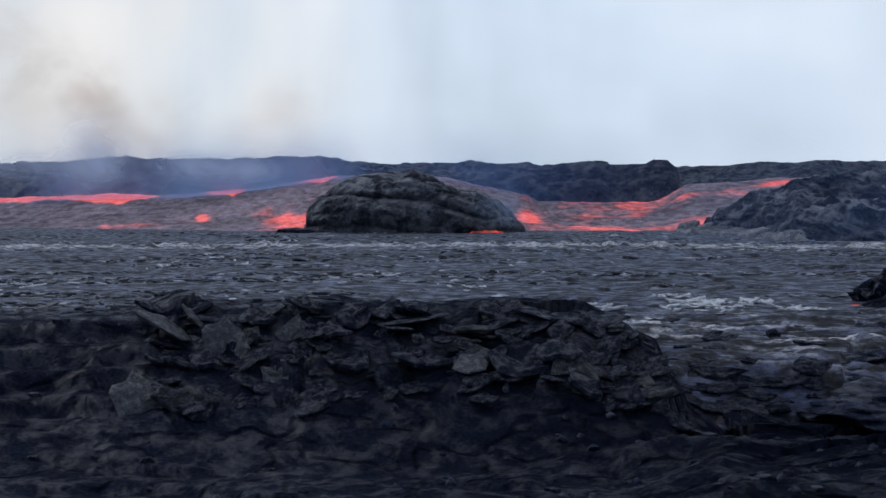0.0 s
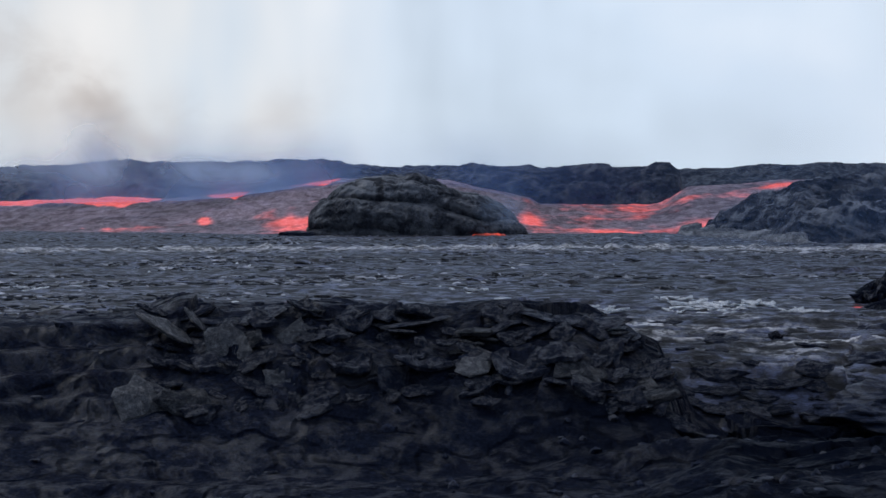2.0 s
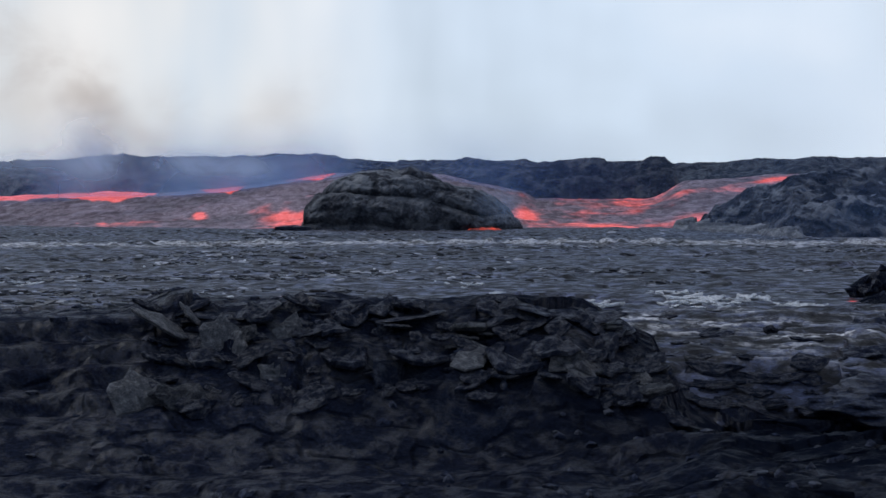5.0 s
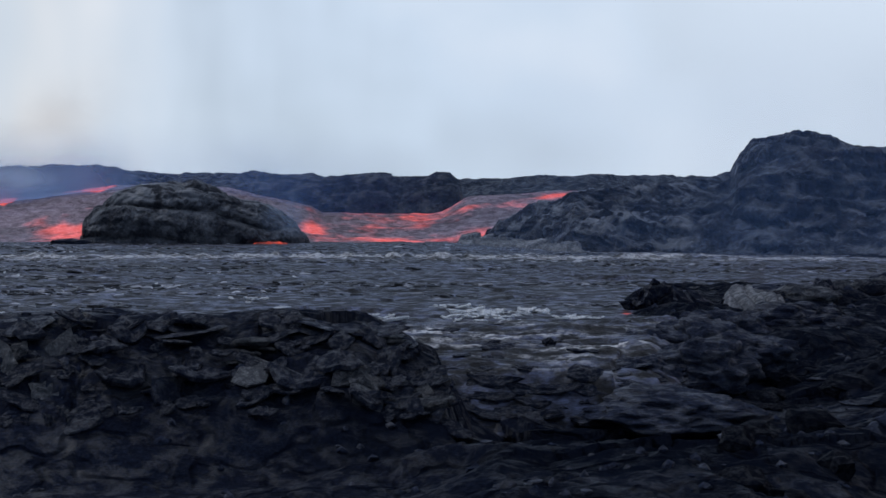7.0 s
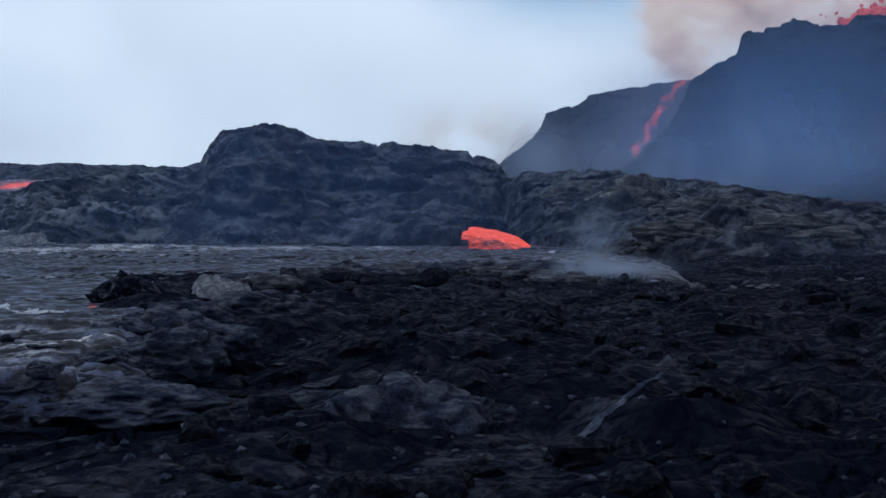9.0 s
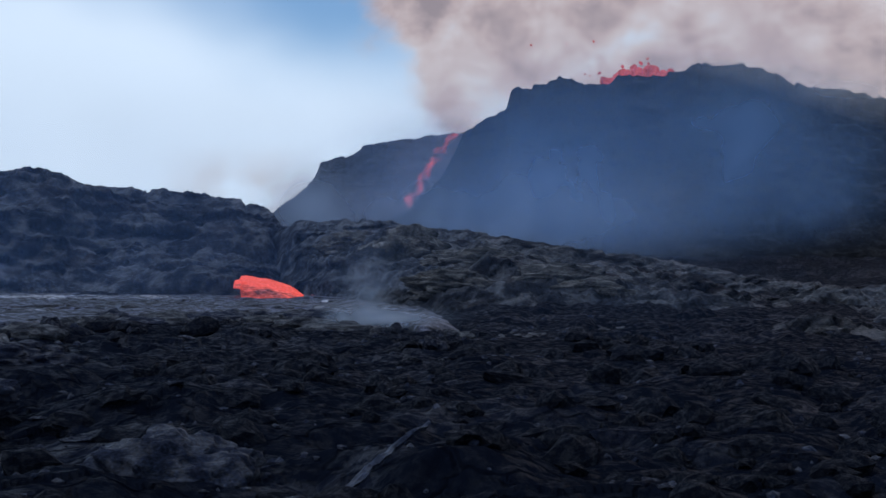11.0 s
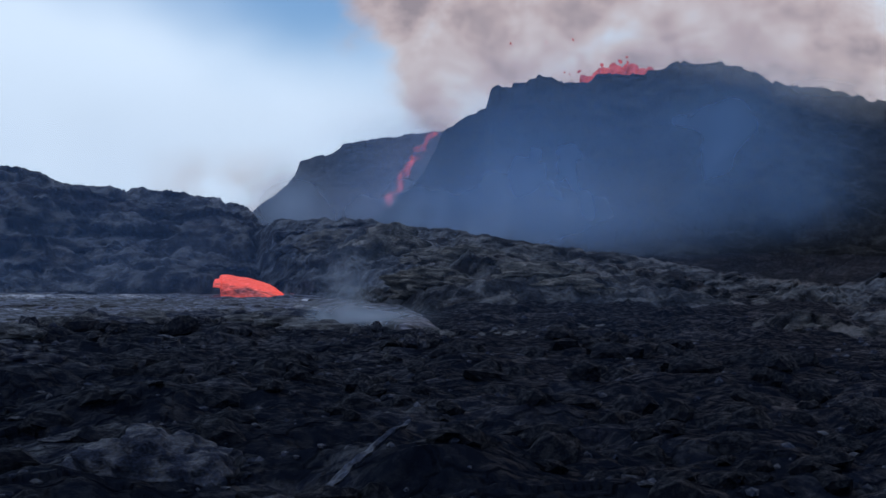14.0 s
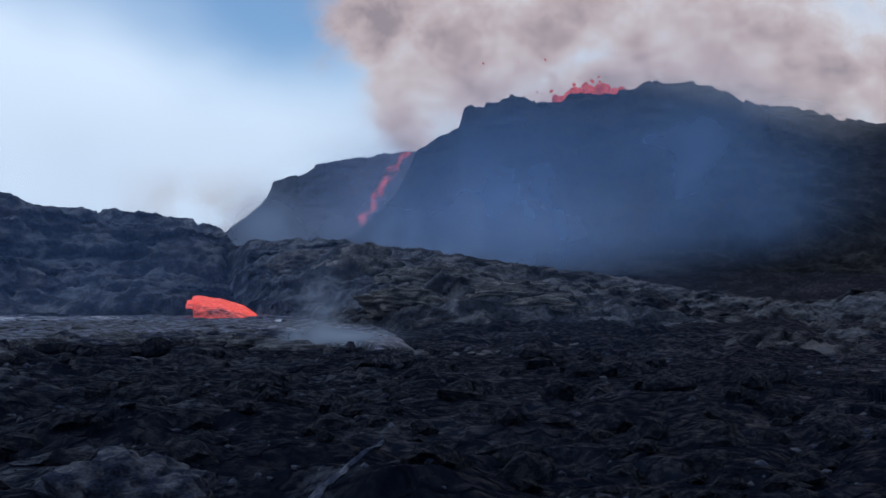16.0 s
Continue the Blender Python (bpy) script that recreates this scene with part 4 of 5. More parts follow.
def build_slabs():
    rnd = random.Random(11)
    # the lip of the ridge: flat sheets that jut over the hollow
    for k in range(34):
        a = -12.8 + 21.6 * (k + rnd.uniform(-0.4, 0.4)) / 34
        s = rnd.uniform(0.22, 0.5)
        lay("slab", rnd.choice(SLABS_DARK), a, 16.8 + rnd.uniform(-0.3, 0.3), s, (rnd.uniform(-8, 16), rnd.uniform(-10, 10)), rnd.uniform(-40, 40),
            0, GROUND, 0.4, float(ridge_height(a)) - 0.10 + rnd.uniform(-0.06, 0.05))
    # plates fallen against its face
    for k in range(165):
        a, d = rnd.uniform(-13, 9.3) if k < 130 else rnd.uniform(7, 11), rnd.uniform(14.7, 16.6)
        s = rnd.uniform(0.08, 0.24) * (1 if rnd.random() < 0.85 else 1.5)
        lay("slab", rnd.choice(SLABS_GREY if rnd.random() < 0.13 else SLABS_DARK), a, d, s, (rnd.uniform(-8, 38) + (30 if rnd.random() < 0.2 else 0), rnd.uniform(-18, 18)), rnd.uniform(-50, 50),
            rnd.uniform(0.0, 0.10), GROUND, rnd.uniform(0.5, 1.0))
    # named pale plates: the big upright one, the two leaning boards, the flat one in the middle
    for a, d, z, s, tilt, turn, f in ((-9.7, 15.8, 0.90, 0.33, (66, 10), 8, 0.6), (-9.2, 15.7, 0.72, 0.30, (60, -14), -25, 0.7), (-12.2, 16.1, 1.02, 0.36, (14, 24), 12, 0.45),
                                      (-10.9, 16.3, 1.10, 0.30, (30, 40), 35, 0.4), (1.4, 15.5, 0.64, 0.37, (26, 4), 5, 0.5), (-13.4, 15.0, 0.33, 0.38, (52, 0), 10, 0.7),
                                      (-7.1, 15.3, 0.42, 0.34, (50, 8), 0, 0.8), (-6.6, 16.0, 0.95, 0.22, (55, 30), -10, 0.5), (5.7, 15.6, 0.62, 0.28, (25, -8), 0, 0.5),
                                      (6.4, 15.0, 0.38, 0.28, (40, 5), 10, 0.6), (-5.2, 16.2, 0.93, 0.18, (10, -12), 0, 0.5)):
        lay("slab", rnd.choice(SLABS_PALE), a, d, s, tilt, turn, 0, GROUND, f, z)
    # plates and lumps all over the near field
    for k in range(60):
        a, d = rnd.uniform(-19, 64), 9.0 * (50 / 9.0) ** rnd.random()
        if river_mask(np.array([a]), np.array([d]))[0] > 0.1 or (a < 11 and d > 13.8):
            continue
        s = rnd.uniform(0.10, 0.28) * (d / 16) ** 0.3
        lay("slab", rnd.choice(SLABS_GREY if rnd.random() < 0.08 else SLABS_DARK), a, d, s, (rnd.uniform(-6, 12), rnd.uniform(-8, 8)), rnd.uniform(0, 360),
            -0.06, GROUND, rnd.uniform(0.4, 0.8))


def build_rubble():
    """Loose blocks along the bank, and many small stones over the field."""
    rnd = random.Random(17)
    for k in range(150):
        a = rnd.uniform(23, 44)
        d = float(river_near(a)) - abs(rnd.gauss(0, 5)) - 0.2
        s = rnd.uniform(0.06, 0.22) * (1.7 if rnd.random() < 0.08 else 1)
        ob = lay("rock", rnd.choice(ROCKS if k % 3 else ROCKS_GREY), a, d, s, (rnd.uniform(0, 360), rnd.uniform(0, 360)), 0, s * 0.25)
        tagged(ob, "jagged loose block of black lava" if k % 3 else "jagged loose block of grey lava", "rock", "loose blocks along the bank")
    # half-buried blocks all over the eastern field
    for k in range(220):
        a, d = rnd.uniform(22, 64), 10.5 * (46 / 10.5) ** rnd.random()
        if river_mask(np.array([a]), np.array([d]))[0] > 0.05:
            continue
        s = rnd.uniform(0.10, 0.34) * (d / 16) ** 0.5
        lay("block", rnd.choice(BLOCKS), a, d, s, (rnd.uniform(-20, 20), rnd.uniform(-20, 20)), rnd.uniform(0, 360), s * 0.05, GROUND, rnd.uniform(0.5, 0.9)).scale[0] *= rnd.uniform(0.9, 1.7)
    # pale bits of crust at the end of the side arm and along the bank
    for k in range(90):
        if k < 45:
            a = rnd.uniform(42.5, 51)
            d = 47 + 0.5 * (a - 42.5) + rnd.gauss(0, 0.7)
        else:
            a = rnd.uniform(20.5, 33)
            d = float(river_near(max(a, 23.6))) - abs(rnd.gauss(0, 3)) - 0.5
        lay("slab", rnd.choice(SLABS_PALE if k % 2 else SLABS_GREY), a, d, rnd.uniform(0.07, 0.26), (rnd.uniform(-5, 35), rnd.uniform(-15, 15)), rnd.uniform(-60, 60), 0.05, GROUND, rnd.uniform(0.5, 1.0))
    lay("rock", ROCKS[3], 14.3, 23.0, 0.11, (20, 10), 40, 0.15, RIVER_SHEET, 0.8, 0.1)
    bm = bmesh.new()
    base = [rock_bm(60 + k, 0.45, 1) for k in range(5)]
    shapes = [(np.array([v.co[:] for v in b.verts]), [[v.index for v in f.verts] for f in b.faces]) for b in base]
    for b in base:
        b.free()
    bm.free()
    verts, faces, count = [], [], 0
    r = np.random.RandomState(4)
    a, d = r.uniform(-19, 65, 1500), 9.0 * (56 / 9.0) ** r.rand(1500)
    z, m = ground_height(a, d), river_mask(a, d)
    px, py = polar(a, d)
    for k in range(1500):
        if m[k] > 0.05:
            continue
        co, fs = shapes[k % 5]
        s = r.uniform(0.02, 0.09) * (d[k] / 16) ** 0.5
        c, n = math.cos(k), math.sin(k)
        q = co * np.array([s * r.uniform(0.8, 1.6), s, s * r.uniform(0.5, 1.0)])
        verts.append(np.stack([q[:, 0] * c - q[:, 1] * n + px[k], q[:, 0] * n + q[:, 1] * c + py[k], q[:, 2] + z[k]], -1))
        faces += [[i + count for i in f] for f in fs]
        count += len(co)
    me = bpy.data.meshes.new("rubble")
    me.from_pydata(np.concatenate(verts).tolist(), [], faces)
    me.materials.append(SLAB_DARK)
    tagged(new("rubble", me), "small broken lava stones strewn over the field", "rubble", kind="stuff")


def build_crusts():
    """Pale plates of fresh crust that ride on the channel."""
    rnd = random.Random(23)
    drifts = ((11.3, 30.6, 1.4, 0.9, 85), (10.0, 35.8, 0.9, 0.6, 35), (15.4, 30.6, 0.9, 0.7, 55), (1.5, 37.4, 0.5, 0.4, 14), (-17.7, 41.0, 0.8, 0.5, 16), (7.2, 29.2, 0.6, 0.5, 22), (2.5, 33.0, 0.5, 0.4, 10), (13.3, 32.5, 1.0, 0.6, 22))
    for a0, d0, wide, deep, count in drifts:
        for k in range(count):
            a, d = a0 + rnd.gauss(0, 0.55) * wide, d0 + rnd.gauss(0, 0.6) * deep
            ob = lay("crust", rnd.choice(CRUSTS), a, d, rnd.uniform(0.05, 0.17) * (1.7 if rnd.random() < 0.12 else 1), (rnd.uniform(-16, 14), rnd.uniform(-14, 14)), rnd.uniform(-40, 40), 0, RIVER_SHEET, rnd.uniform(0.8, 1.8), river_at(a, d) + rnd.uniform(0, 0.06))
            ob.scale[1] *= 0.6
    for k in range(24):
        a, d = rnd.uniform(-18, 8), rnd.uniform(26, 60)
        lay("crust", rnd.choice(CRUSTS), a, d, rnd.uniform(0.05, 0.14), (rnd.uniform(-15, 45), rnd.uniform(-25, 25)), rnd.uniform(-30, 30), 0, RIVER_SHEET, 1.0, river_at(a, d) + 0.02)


def build_spill_crust():
    """Torn plates of dark skin on the spilled tongue and down its front."""
    rnd = random.Random(37)
    for k in range(80):
        a = rnd.uniform(5.5, 21.0)
        gap = rnd.uniform(0.1, 1.2) if k < 55 else rnd.uniform(1.0, 9.0)
        ob = lay("crust", rnd.choice(SLABS_GREY if rnd.random() < 0.2 else SLABS_DARK), a, float(river_near(a)) + gap, rnd.uniform(0.14, 0.42), (rnd.uniform(-4, 16) + (26 if gap < 0.9 else 0), rnd.uniform(-12, 12)), rnd.uniform(-25, 25), 0, RIVER_SHEET, rnd.uniform(0.3, 0.6), river_at(a, float(river_near(a)) + gap))
        ob.scale[1] *= 0.5


def build_flakes():
    """Countless small flakes of skin on the channel, in drifts along the flow."""
    r = np.random.RandomState(31)
    n = 22000
    a, d = r.uniform(-19.5, 42, n), 19 * (118 / 19.0) ** r.rand(n)
    x, y = polar(a, d)
    drift = fbm(x * 0.06, y * 0.25, 33.0, 3) + 0.35 * np.exp(-((d - 76) / 2.5) ** 2) * (a < 22)
    keep = (drift > 0.10) & (river_mask(a, d) > 0.95) & (d < river_far(a) - 4) & ((d > 27) | (a < 4)) & (r.rand(n) > 0.8 * step(18, 27, a))
    verts, faces, count = [], [], 0
    for k in np.flatnonzero(keep):
        m = 5 + k % 3
        ang = np.sort(r.rand(m)) * 2 * math.pi
        s = r.uniform(0.03, 0.11) * (d[k] / 25) ** 0.6
        rim = np.stack([np.cos(ang) * s * r.uniform(1.0, 2.2), np.sin(ang) * s, 0 * ang], -1)
        rim[:, 2] = rim[:, 0] * r.uniform(-0.2, 0.2) + rim[:, 1] * r.uniform(-0.35, 0.35) + 0.03 + 0.03 * r.rand()
        low = rim * np.array([1.05, 1.05, 1]) - np.array([0, 0, 0.04])
        verts.append(np.concatenate([rim, low]) + np.array([x[k], y[k], 0]))
        faces.append([count + i for i in range(m)])
        faces += [[count + i, count + m + i, count + m + (i + 1) % m, count + (i + 1) % m] for i in range(m)]
        count += 2 * m
    me = bpy.data.meshes.new("crust_flakes")
    me.from_pydata(np.concatenate(verts).tolist(), [], faces)
    me.materials.append(FLAKE)
    tagged(new("crust_flakes", me), "drifts of thin grey crust flakes floating on lava", "lava crust", kind="stuff")


def flake_material():
    m, nt, p, out = material("flake_skin")
    geo = nt.nodes.new("ShaderNodeNewGeometry").outputs["Random Per Island"]
    tc = nt.nodes.new("ShaderNodeTexCoord").outputs["Object"]
    tone = ramp(nt, geo, ((0.0, (0.012, 0.013, 0.019, 1)), (0.6, (0.033, 0.035, 0.048, 1)), (1.0, (0.34, 0.35, 0.41, 1))))
    nt.links.new(blend(nt, 0.6, tone, ramp(nt, noise_fac(nt, tc, 3.0, 4), ((0.35, (0.5, 0.5, 0.5, 1)), (0.65, (1.3, 1.3, 1.3, 1)))), "MULTIPLY"), p.inputs["Base Color"])
    p.inputs["Roughness"].default_value = 0.5
    return m


FLAKE = flake_material()


def build_spire():
    """The dark ragged rock on the point, and the ropy pale slab beside it."""
    bm = rock_bm(5, 0.6, 4)
    for v in bm.verts:
        v.co.z *= 1.0 + 0.55 * max(0, 0.6 - abs(v.co.x + 0.15))
        v.co.z += 0.07 * math.sin(9 * v.co.x + 5 * v.co.y) * max(0, v.co.z)
    ob = part("lava_spire", bm, ROCK)
    x, y = polar(18.9, 35.2)
    ob.matrix_basis = pose(x, y, -0.05, 0, 0, -15) @ Matrix.Diagonal((0.62, 0.5, 0.56, 1))
    tagged(ob, "black ragged rock on the edge of the channel", "rock")
    U, V = np.meshgrid(np.linspace(0, 1, 110), np.linspace(0, 1, 60))
    A, D = 21.3 + 3.6 * U, 33.6 + 3.0 * V
    X, Y = polar(A, D)
    rope = np.abs(np.sin(5.5 * U * math.pi + 3.5 * V + 1.3 * perlin(U * 3, V * 3, 1.0))) ** 0.8
    rim = step(0, 0.22, U) * step(1, 0.72, U) * step(0, 0.12, V) * step(1, 0.9, V)
    Z = -0.35 + rim * (0.40 + 0.55 * V * (0.85 + 0.25 * np.sin(5 * U + 1) + 0.5 * perlin(U * 4, V * 2, 7.0)) + 0.30 * rope * (1 - 0.4 * V) * (0.7 + 0.6 * perlin(X * 0.8, Y * 0.8, 2.0)) + 0.10 * fbm(X * 1.2, Y * 1.2, 0, 4, 0.6))
    tagged(grid_object("ropy_slab", X, Y, Z, SLAB_PALE), "pale grey slab of ropy folded lava", "rock")


def build_splinter():
    """A long tapered splinter of crust that leans out of the eastern field."""
    x0, y0 = polar(38.9, 14.5)
    x1, y1 = polar(42.6, 15.6)
    foot, tip = Vector((x0, y0, -0.12)), Vector((x1, y1, 0.50))
    rnd = random.Random(3)
    across = (tip - foot).cross(Vector((0, 0, 1))).normalized()
    up = across.cross(tip - foot).normalized()
    bm = bmesh.new()
    rings = []
    for k in range(15):
        t = k / 14
        mid = foot.lerp(tip, t) + Vector((0, 0, 0.07 * math.sin(2.6 * t) + rnd.uniform(-0.025, 0.025)))
        wide, thick = 0.11 * (1 - 0.5 * t) * rnd.uniform(0.55, 1.35), 0.05 * (1 - 0.4 * t) * rnd.uniform(0.6, 1.4)
        rings.append([bm.verts.new(mid + across * (wide * math.cos(a)) + up * (thick * math.sin(a) + 0.3 * wide * math.cos(a))) for a in (0.2, 1.1, 1.9, 2.9, 4.1, 5.2)])
    for a, b in zip(rings, rings[1:]):
        for k in range(6):
            bm.faces.new((a[k], a[(k + 1) % 6], b[(k + 1) % 6], b[k]))
    bm.faces.new(rings[0][::-1])
    bm.faces.new(rings[-1])
    tagged(part("lava_splinter", bm, SLAB_DARK), "long pale splinter of crust leaning out of the field", "rock")
    # two dark boards propped against the black rock on the point
    for a, d, turn, lean in ((20.2, 34.6, 28, 34), (20.9, 34.2, 24, 30)):
        ob = lay("crust_board", SLABS_DARK[4], a, d, 0.75, (30, lean), turn, 0, None, 0.6, 0.22)
        ob.scale[1] *= 0.32
        tagged(ob, "dark board of crust propped beside the black rock", "rock", "propped crust boards")


def build_shelf():
    """A pale flat shelf of crust along the foot of the hill."""
    U, V = np.meshgrid(np.linspace(0, 1, 160), np.linspace(0, 1, 30))
    A = 10.0 + 6.6 * U
    D = river_far(A) - 5.5 + 9 * V + 1.2 * perlin(A * 0.9, 0 * A, 2.0)
    X, Y = polar(A, D)
    rim = step(0, 0.12, V) * step(0, 0.05, U) * step(1, 0.8, U)
    Z = -0.4 + rim * (0.55 + 0.45 * V + 0.30 * pillows(X * 0.25, Y * 0.4, 1.0) + 0.55 * broken(X * 0.28, Y * 0.45) + 0.14 * fbm(X, Y, 1.0, 4, 0.6))
    tagged(grid_object("crust_shelf", X, Y, Z, SHELF), "pale flat shelf of crust at the foot of the hill", "lava crust")


def build_mound(az, d, size, height, mat, seed, label, name="lava_mound", parent=None, z=None, deep=0.8, coil=0.07):
    """A swollen toe of pahoehoe, wrinkled into ropes across its flow."""
    bm = rock_bm(seed, 0.22, 4 if name == "bank_lobe" else 5)
    co = np.array([v.co for v in bm.verts])
    bent = np.hypot(co[:, 0] * 0.8 + 0.3, co[:, 2] - 0.2 * co[:, 1]) + 0.30 * perlin(co[:, 0] * 1.6, co[:, 1] * 1.6, co[:, 2] * 1.6 + seed)
    rope = coil * (np.abs(np.sin(13 * bent)) ** 0.7 - 0.5) + 0.10 * fbm(co[:, 0] * 2.5, co[:, 1] * 2.5, co[:, 2] * 2.5 + seed, 4, 0.6)
    for v, r in zip(bm.verts, rope):
        v.co *= 1 + r * 1.3
    for f in bm.faces:
        f.smooth = True
    ob = part(name, bm, mat, parent)
    x, y = polar(az, d)
    ob.matrix_basis = pose(x, y, (ground_at(az, d) - 0.05) if z is None else z, 0, 0, -az) @ Matrix.Diagonal((size, size * deep, height, 1))
    if parent is None:
        tagged(ob, label, "rock")
    return ob


def surface_at(ob, az, el):
    """Where the line of sight at that bearing and height meets a hill: distance and z."""
    co = np.empty(len(ob.data.vertices) * 3)
    ob.data.vertices.foreach_get("co", co)
    co = co.reshape(-1, 3)
    r = np.hypot(co[:, 0], co[:, 1])
    off = np.hypot(np.degrees(np.arctan2(co[:, 0], co[:, 1])) / SPREAD - az, np.degrees(np.arctan2(co[:, 2] - EYE, r)) - el)
    near = np.argsort(off)[:12]
    k = near[np.argmin(r[near])]
    return r[k], co[k, 2]


def build_lobes():
    """Bulging ropy lobes on the flank of the long ridge."""
    for k, (az, el, size, height, deep) in enumerate(((40.8, 0.30, 2.9, 2.1, 0.7), (43.6, 0.05, 3.2, 1.3, 0.6), (45.6, -0.35, 2.6, 1.2, 0.6), (47.6, -0.5, 2.6, 0.9, 0.6), (43.0, -0.8, 2.2, 0.9, 0.6), (38.4, 0.7, 2.4, 1.3, 0.6), (49.5, -0.9, 2.4, 0.8, 0.6))):
        d, z = surface_at(RIDGE, az, el)
        build_mound(az, d + 0.5, size, height, ROCK_LOBE, 50 + k, "", "lava_lobe", RIDGE, z - 0.4, deep, 0.10)


build_slabs()
build_rubble()
build_crusts()
build_spill_crust()
build_flakes()
build_spire()
build_splinter()
build_shelf()
build_mound(31.4, 16.4, 0.95, 0.62, SLAB_DARK, 21, "swollen grey toe of ropy lava on the field")
build_mound(24.6, 31.0, 1.3, 0.5, ROCK, 25, "low black hump of lava beside the channel")
build_mound(19.6, 18.7, 1.25, 0.36, SLAB_DARK, 27, "crusted silvery nose of a spilled lava tongue", z=-0.34, deep=0.9, coil=0.045)
build_mound(17.2, 23.6, 0.8, 0.42, SLAB_DARK, 29, "raised fold of dark crust on spilled lava")
for k, (az, d, size, height) in enumerate(((20.9, 22.4, 0.9, 0.5), (21.0, 26.0, 1.1, 0.55), (19.2, 25.6, 0.9, 0.4), (21.8, 29.5, 1.1, 0.5), (18.3, 20.9, 0.7, 0.34), (22.6, 25.0, 1.0, 0.4))):
    tagged(build_mound(az, d, size, height, SLAB_DARK, 90 + k, "swollen fold of dark crust beside spilled lava", z=-0.12), group="folds beside the spill")
build_lobes()
BANK = random.Random(41)
for k in range(30):
    far = 23.8 + 0.5 * k + BANK.uniform(-0.4, 0.4)
    hump = build_mound(far, float(river_near(far)) - 1.0 - abs(BANK.gauss(0, 4.0)), BANK.uniform(0.5, 1.5), BANK.uniform(0.25, 0.5), SLAB if k % 3 else SLAB_DARK, 70 + k % 5, "low grey lobe of lava on the bank of the channel", "bank_lobe")
    tagged(hump, group="lobes along the bank")

# ---- smoke ----


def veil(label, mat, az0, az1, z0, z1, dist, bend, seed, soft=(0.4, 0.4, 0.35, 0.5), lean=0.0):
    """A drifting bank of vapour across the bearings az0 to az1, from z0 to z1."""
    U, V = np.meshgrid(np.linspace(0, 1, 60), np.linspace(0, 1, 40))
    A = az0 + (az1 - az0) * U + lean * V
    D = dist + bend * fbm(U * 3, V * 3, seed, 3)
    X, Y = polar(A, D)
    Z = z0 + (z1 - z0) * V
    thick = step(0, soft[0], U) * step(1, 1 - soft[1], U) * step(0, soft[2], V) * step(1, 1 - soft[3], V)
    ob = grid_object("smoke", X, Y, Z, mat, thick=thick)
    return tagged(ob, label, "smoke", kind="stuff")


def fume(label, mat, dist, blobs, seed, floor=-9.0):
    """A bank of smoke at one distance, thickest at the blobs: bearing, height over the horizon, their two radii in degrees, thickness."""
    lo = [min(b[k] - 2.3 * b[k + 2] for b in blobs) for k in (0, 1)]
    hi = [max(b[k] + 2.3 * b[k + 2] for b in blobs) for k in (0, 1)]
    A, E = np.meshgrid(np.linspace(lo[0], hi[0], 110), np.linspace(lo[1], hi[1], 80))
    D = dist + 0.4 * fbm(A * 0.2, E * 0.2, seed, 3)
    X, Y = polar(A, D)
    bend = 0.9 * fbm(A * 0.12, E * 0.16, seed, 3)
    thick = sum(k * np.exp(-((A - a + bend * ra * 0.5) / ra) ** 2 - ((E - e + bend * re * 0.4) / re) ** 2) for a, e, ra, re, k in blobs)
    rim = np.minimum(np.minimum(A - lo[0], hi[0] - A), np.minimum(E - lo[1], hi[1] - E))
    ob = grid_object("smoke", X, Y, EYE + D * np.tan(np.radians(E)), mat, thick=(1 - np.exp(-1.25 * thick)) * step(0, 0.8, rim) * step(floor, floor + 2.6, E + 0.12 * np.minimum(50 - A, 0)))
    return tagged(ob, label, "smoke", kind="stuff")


GAP_SMOKE = smoke_material("lilac_fume", (0.58, 0.56, 0.74), 1.0, 0.02, 0.1, 0.8, (1, 1, 0.6), 0.5)
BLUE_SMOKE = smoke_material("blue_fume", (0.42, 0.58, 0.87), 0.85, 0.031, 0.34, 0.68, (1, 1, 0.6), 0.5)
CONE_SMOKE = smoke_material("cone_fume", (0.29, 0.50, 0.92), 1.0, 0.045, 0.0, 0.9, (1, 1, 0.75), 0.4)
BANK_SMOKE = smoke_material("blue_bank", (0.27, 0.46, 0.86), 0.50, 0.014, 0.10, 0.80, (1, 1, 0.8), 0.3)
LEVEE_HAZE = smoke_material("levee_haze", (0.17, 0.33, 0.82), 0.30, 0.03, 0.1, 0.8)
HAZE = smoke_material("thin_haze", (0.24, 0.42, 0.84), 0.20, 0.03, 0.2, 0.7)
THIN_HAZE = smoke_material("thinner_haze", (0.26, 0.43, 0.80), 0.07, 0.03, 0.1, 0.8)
WHITE_SMOKE = smoke_material("white_fume", (0.60, 0.72, 0.94), 1.0, 0.07, 0.0, 0.85, (1, 1, 0.8), 0.2)
LEVEE_SMOKE = smoke_material("levee_fume", (0.62, 0.75, 0.95), 1.0, 0.10, 0.25, 0.62, (1, 1, 1.3), 0.8)
RAFT_FUME = smoke_material("blue_wisp", (0.45, 0.62, 0.92), 0.40, 0.25, 0.36, 0.7, (1, 1, 0.5))
RIM_SMOKE = smoke_material("rim_fume", (0.78, 0.77, 0.79), 0.9, 0.05, 0.26, 0.60, (1, 1, 1.4))
WISP = smoke_material("pale_wisp", (0.62, 0.74, 0.92), 0.95, 0.22, 0.2, 0.7, (1, 1, 0.5))
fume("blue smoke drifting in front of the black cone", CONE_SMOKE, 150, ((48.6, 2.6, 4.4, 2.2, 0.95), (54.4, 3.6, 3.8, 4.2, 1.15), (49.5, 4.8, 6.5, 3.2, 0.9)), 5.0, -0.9)
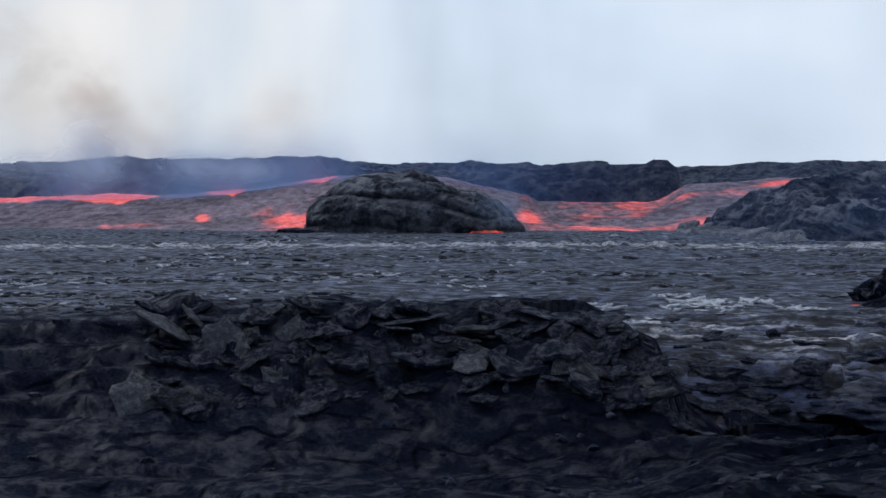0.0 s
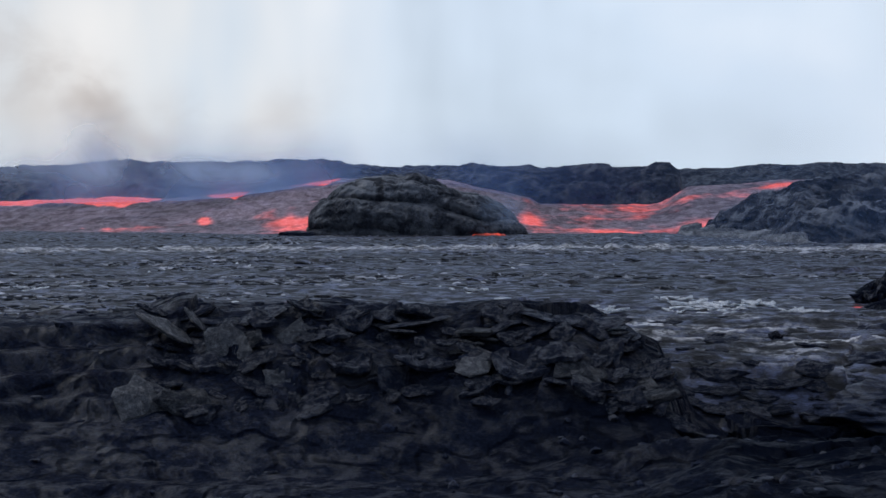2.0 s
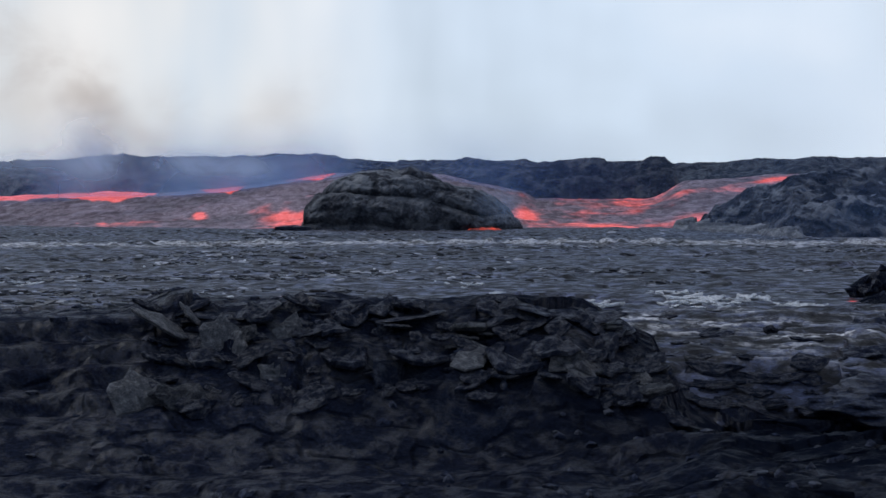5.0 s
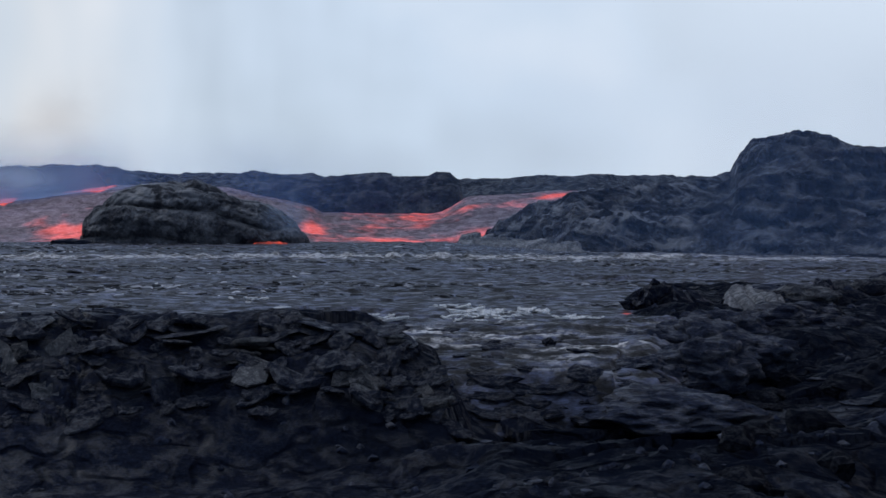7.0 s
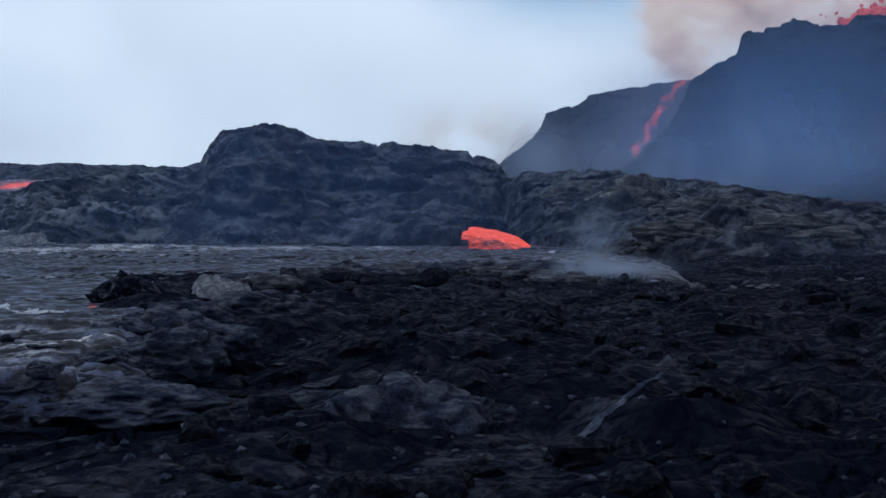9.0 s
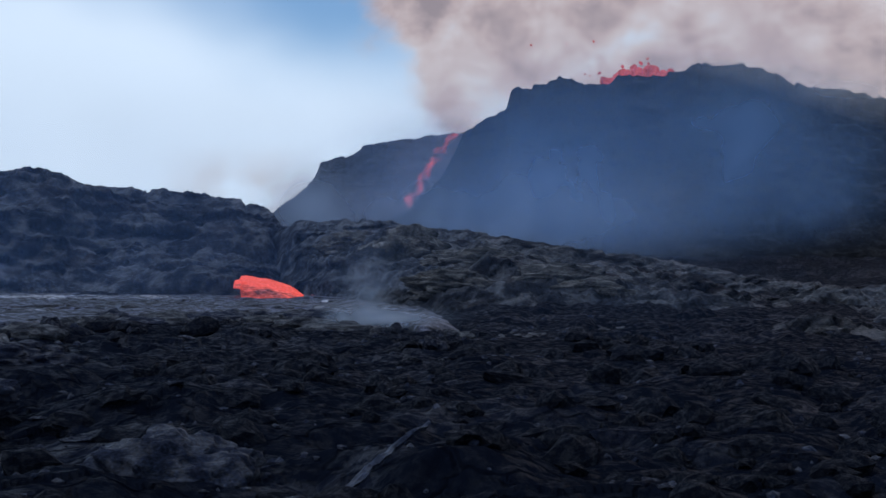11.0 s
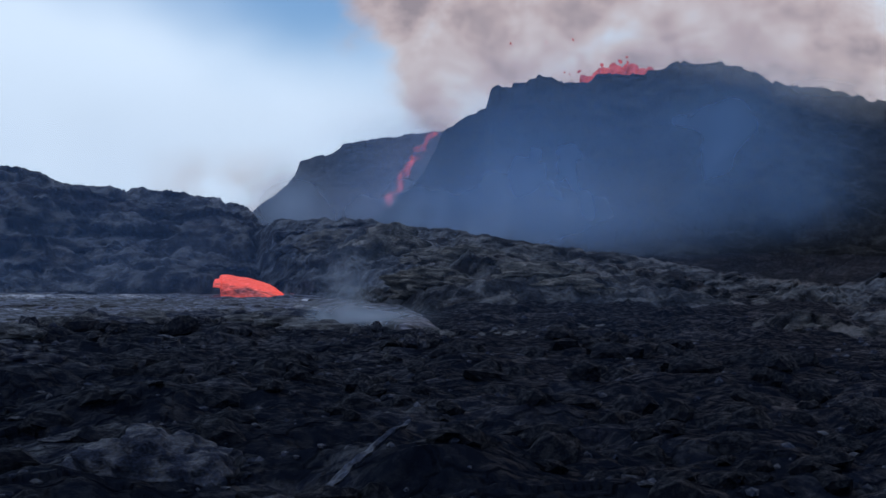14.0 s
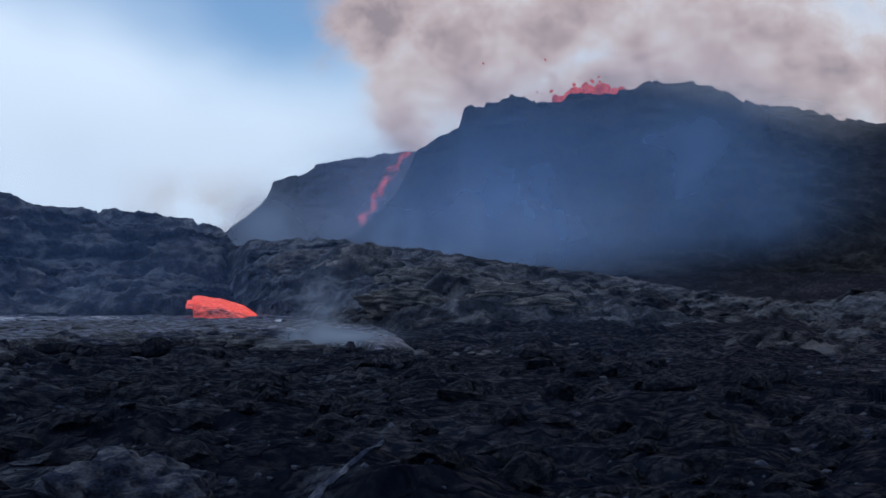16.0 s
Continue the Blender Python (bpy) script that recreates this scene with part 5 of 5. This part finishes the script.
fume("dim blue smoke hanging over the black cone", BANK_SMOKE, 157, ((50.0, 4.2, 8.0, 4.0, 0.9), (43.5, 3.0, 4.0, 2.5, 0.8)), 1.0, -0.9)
fume("pale smoke welling up behind the ridge", WHITE_SMOKE, 164, ((39.2, 2.1, 2.8, 1.0, 1.1), (43.5, 2.2, 3.0, 1.9, 0.8), (48.0, 2.2, 4.5, 1.8, 0.6), (37.0, 2.6, 1.8, 1.4, 0.5)), 2.0)
fume("lilac smoke filling the gap between the two cones", GAP_SMOKE, 284, ((41.6, 3.4, 1.6, 2.2, 0.62), (42.6, 5.2, 0.8, 1.3, 0.6), (39.5, 2.2, 2.4, 0.9, 0.25)), 7.0)
fume("pale smoke creeping over the rim of the cone", RIM_SMOKE, 240, ((54.4, 8.65, 1.8, 0.4, 0.22), (57.0, 8.25, 2.0, 0.5, 0.36), (59.5, 7.6, 1.8, 0.6, 0.40), (61.8, 7.0, 2.0, 0.7, 0.40)), 3.0)
# distance haze, laid on as tinted see-through sheets before hill, ridge and levee
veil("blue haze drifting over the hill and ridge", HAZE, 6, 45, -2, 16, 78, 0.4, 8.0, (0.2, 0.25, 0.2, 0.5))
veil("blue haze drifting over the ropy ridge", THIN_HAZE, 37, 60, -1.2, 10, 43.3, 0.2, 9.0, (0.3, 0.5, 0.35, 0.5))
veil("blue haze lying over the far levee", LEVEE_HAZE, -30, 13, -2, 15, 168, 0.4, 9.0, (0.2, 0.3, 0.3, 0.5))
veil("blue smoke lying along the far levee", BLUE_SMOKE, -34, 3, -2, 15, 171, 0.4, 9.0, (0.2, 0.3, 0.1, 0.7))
fume("white fumes rising over the glowing rapids", LEVEE_SMOKE, 160, ((-14.2, 1.9, 1.5, 0.8, 0.95), (-11.4, 1.7, 2.2, 0.55, 0.9), (-8.6, 1.6, 1.6, 0.45, 0.7), (-15.2, 2.9, 1.2, 1.3, 0.45), (-18.0, 1.8, 1.5, 0.5, 0.5)), 3.0)
fume("thin white fume rising from the near bank", WISP, 49.0, ((39.0, -2.45, 1.0, 0.45, 1.1), (40.8, -2.5, 1.5, 0.30, 0.7), (39.4, -1.3, 0.9, 1.2, 0.36)), 4.0)
veil("thin fume rising before the stranded block", RAFT_FUME, 1.4, 5.2, 0.2, 7.5, 111, 0.2, 6.0, (0.5, 0.5, 0.3, 0.6), -2.0)
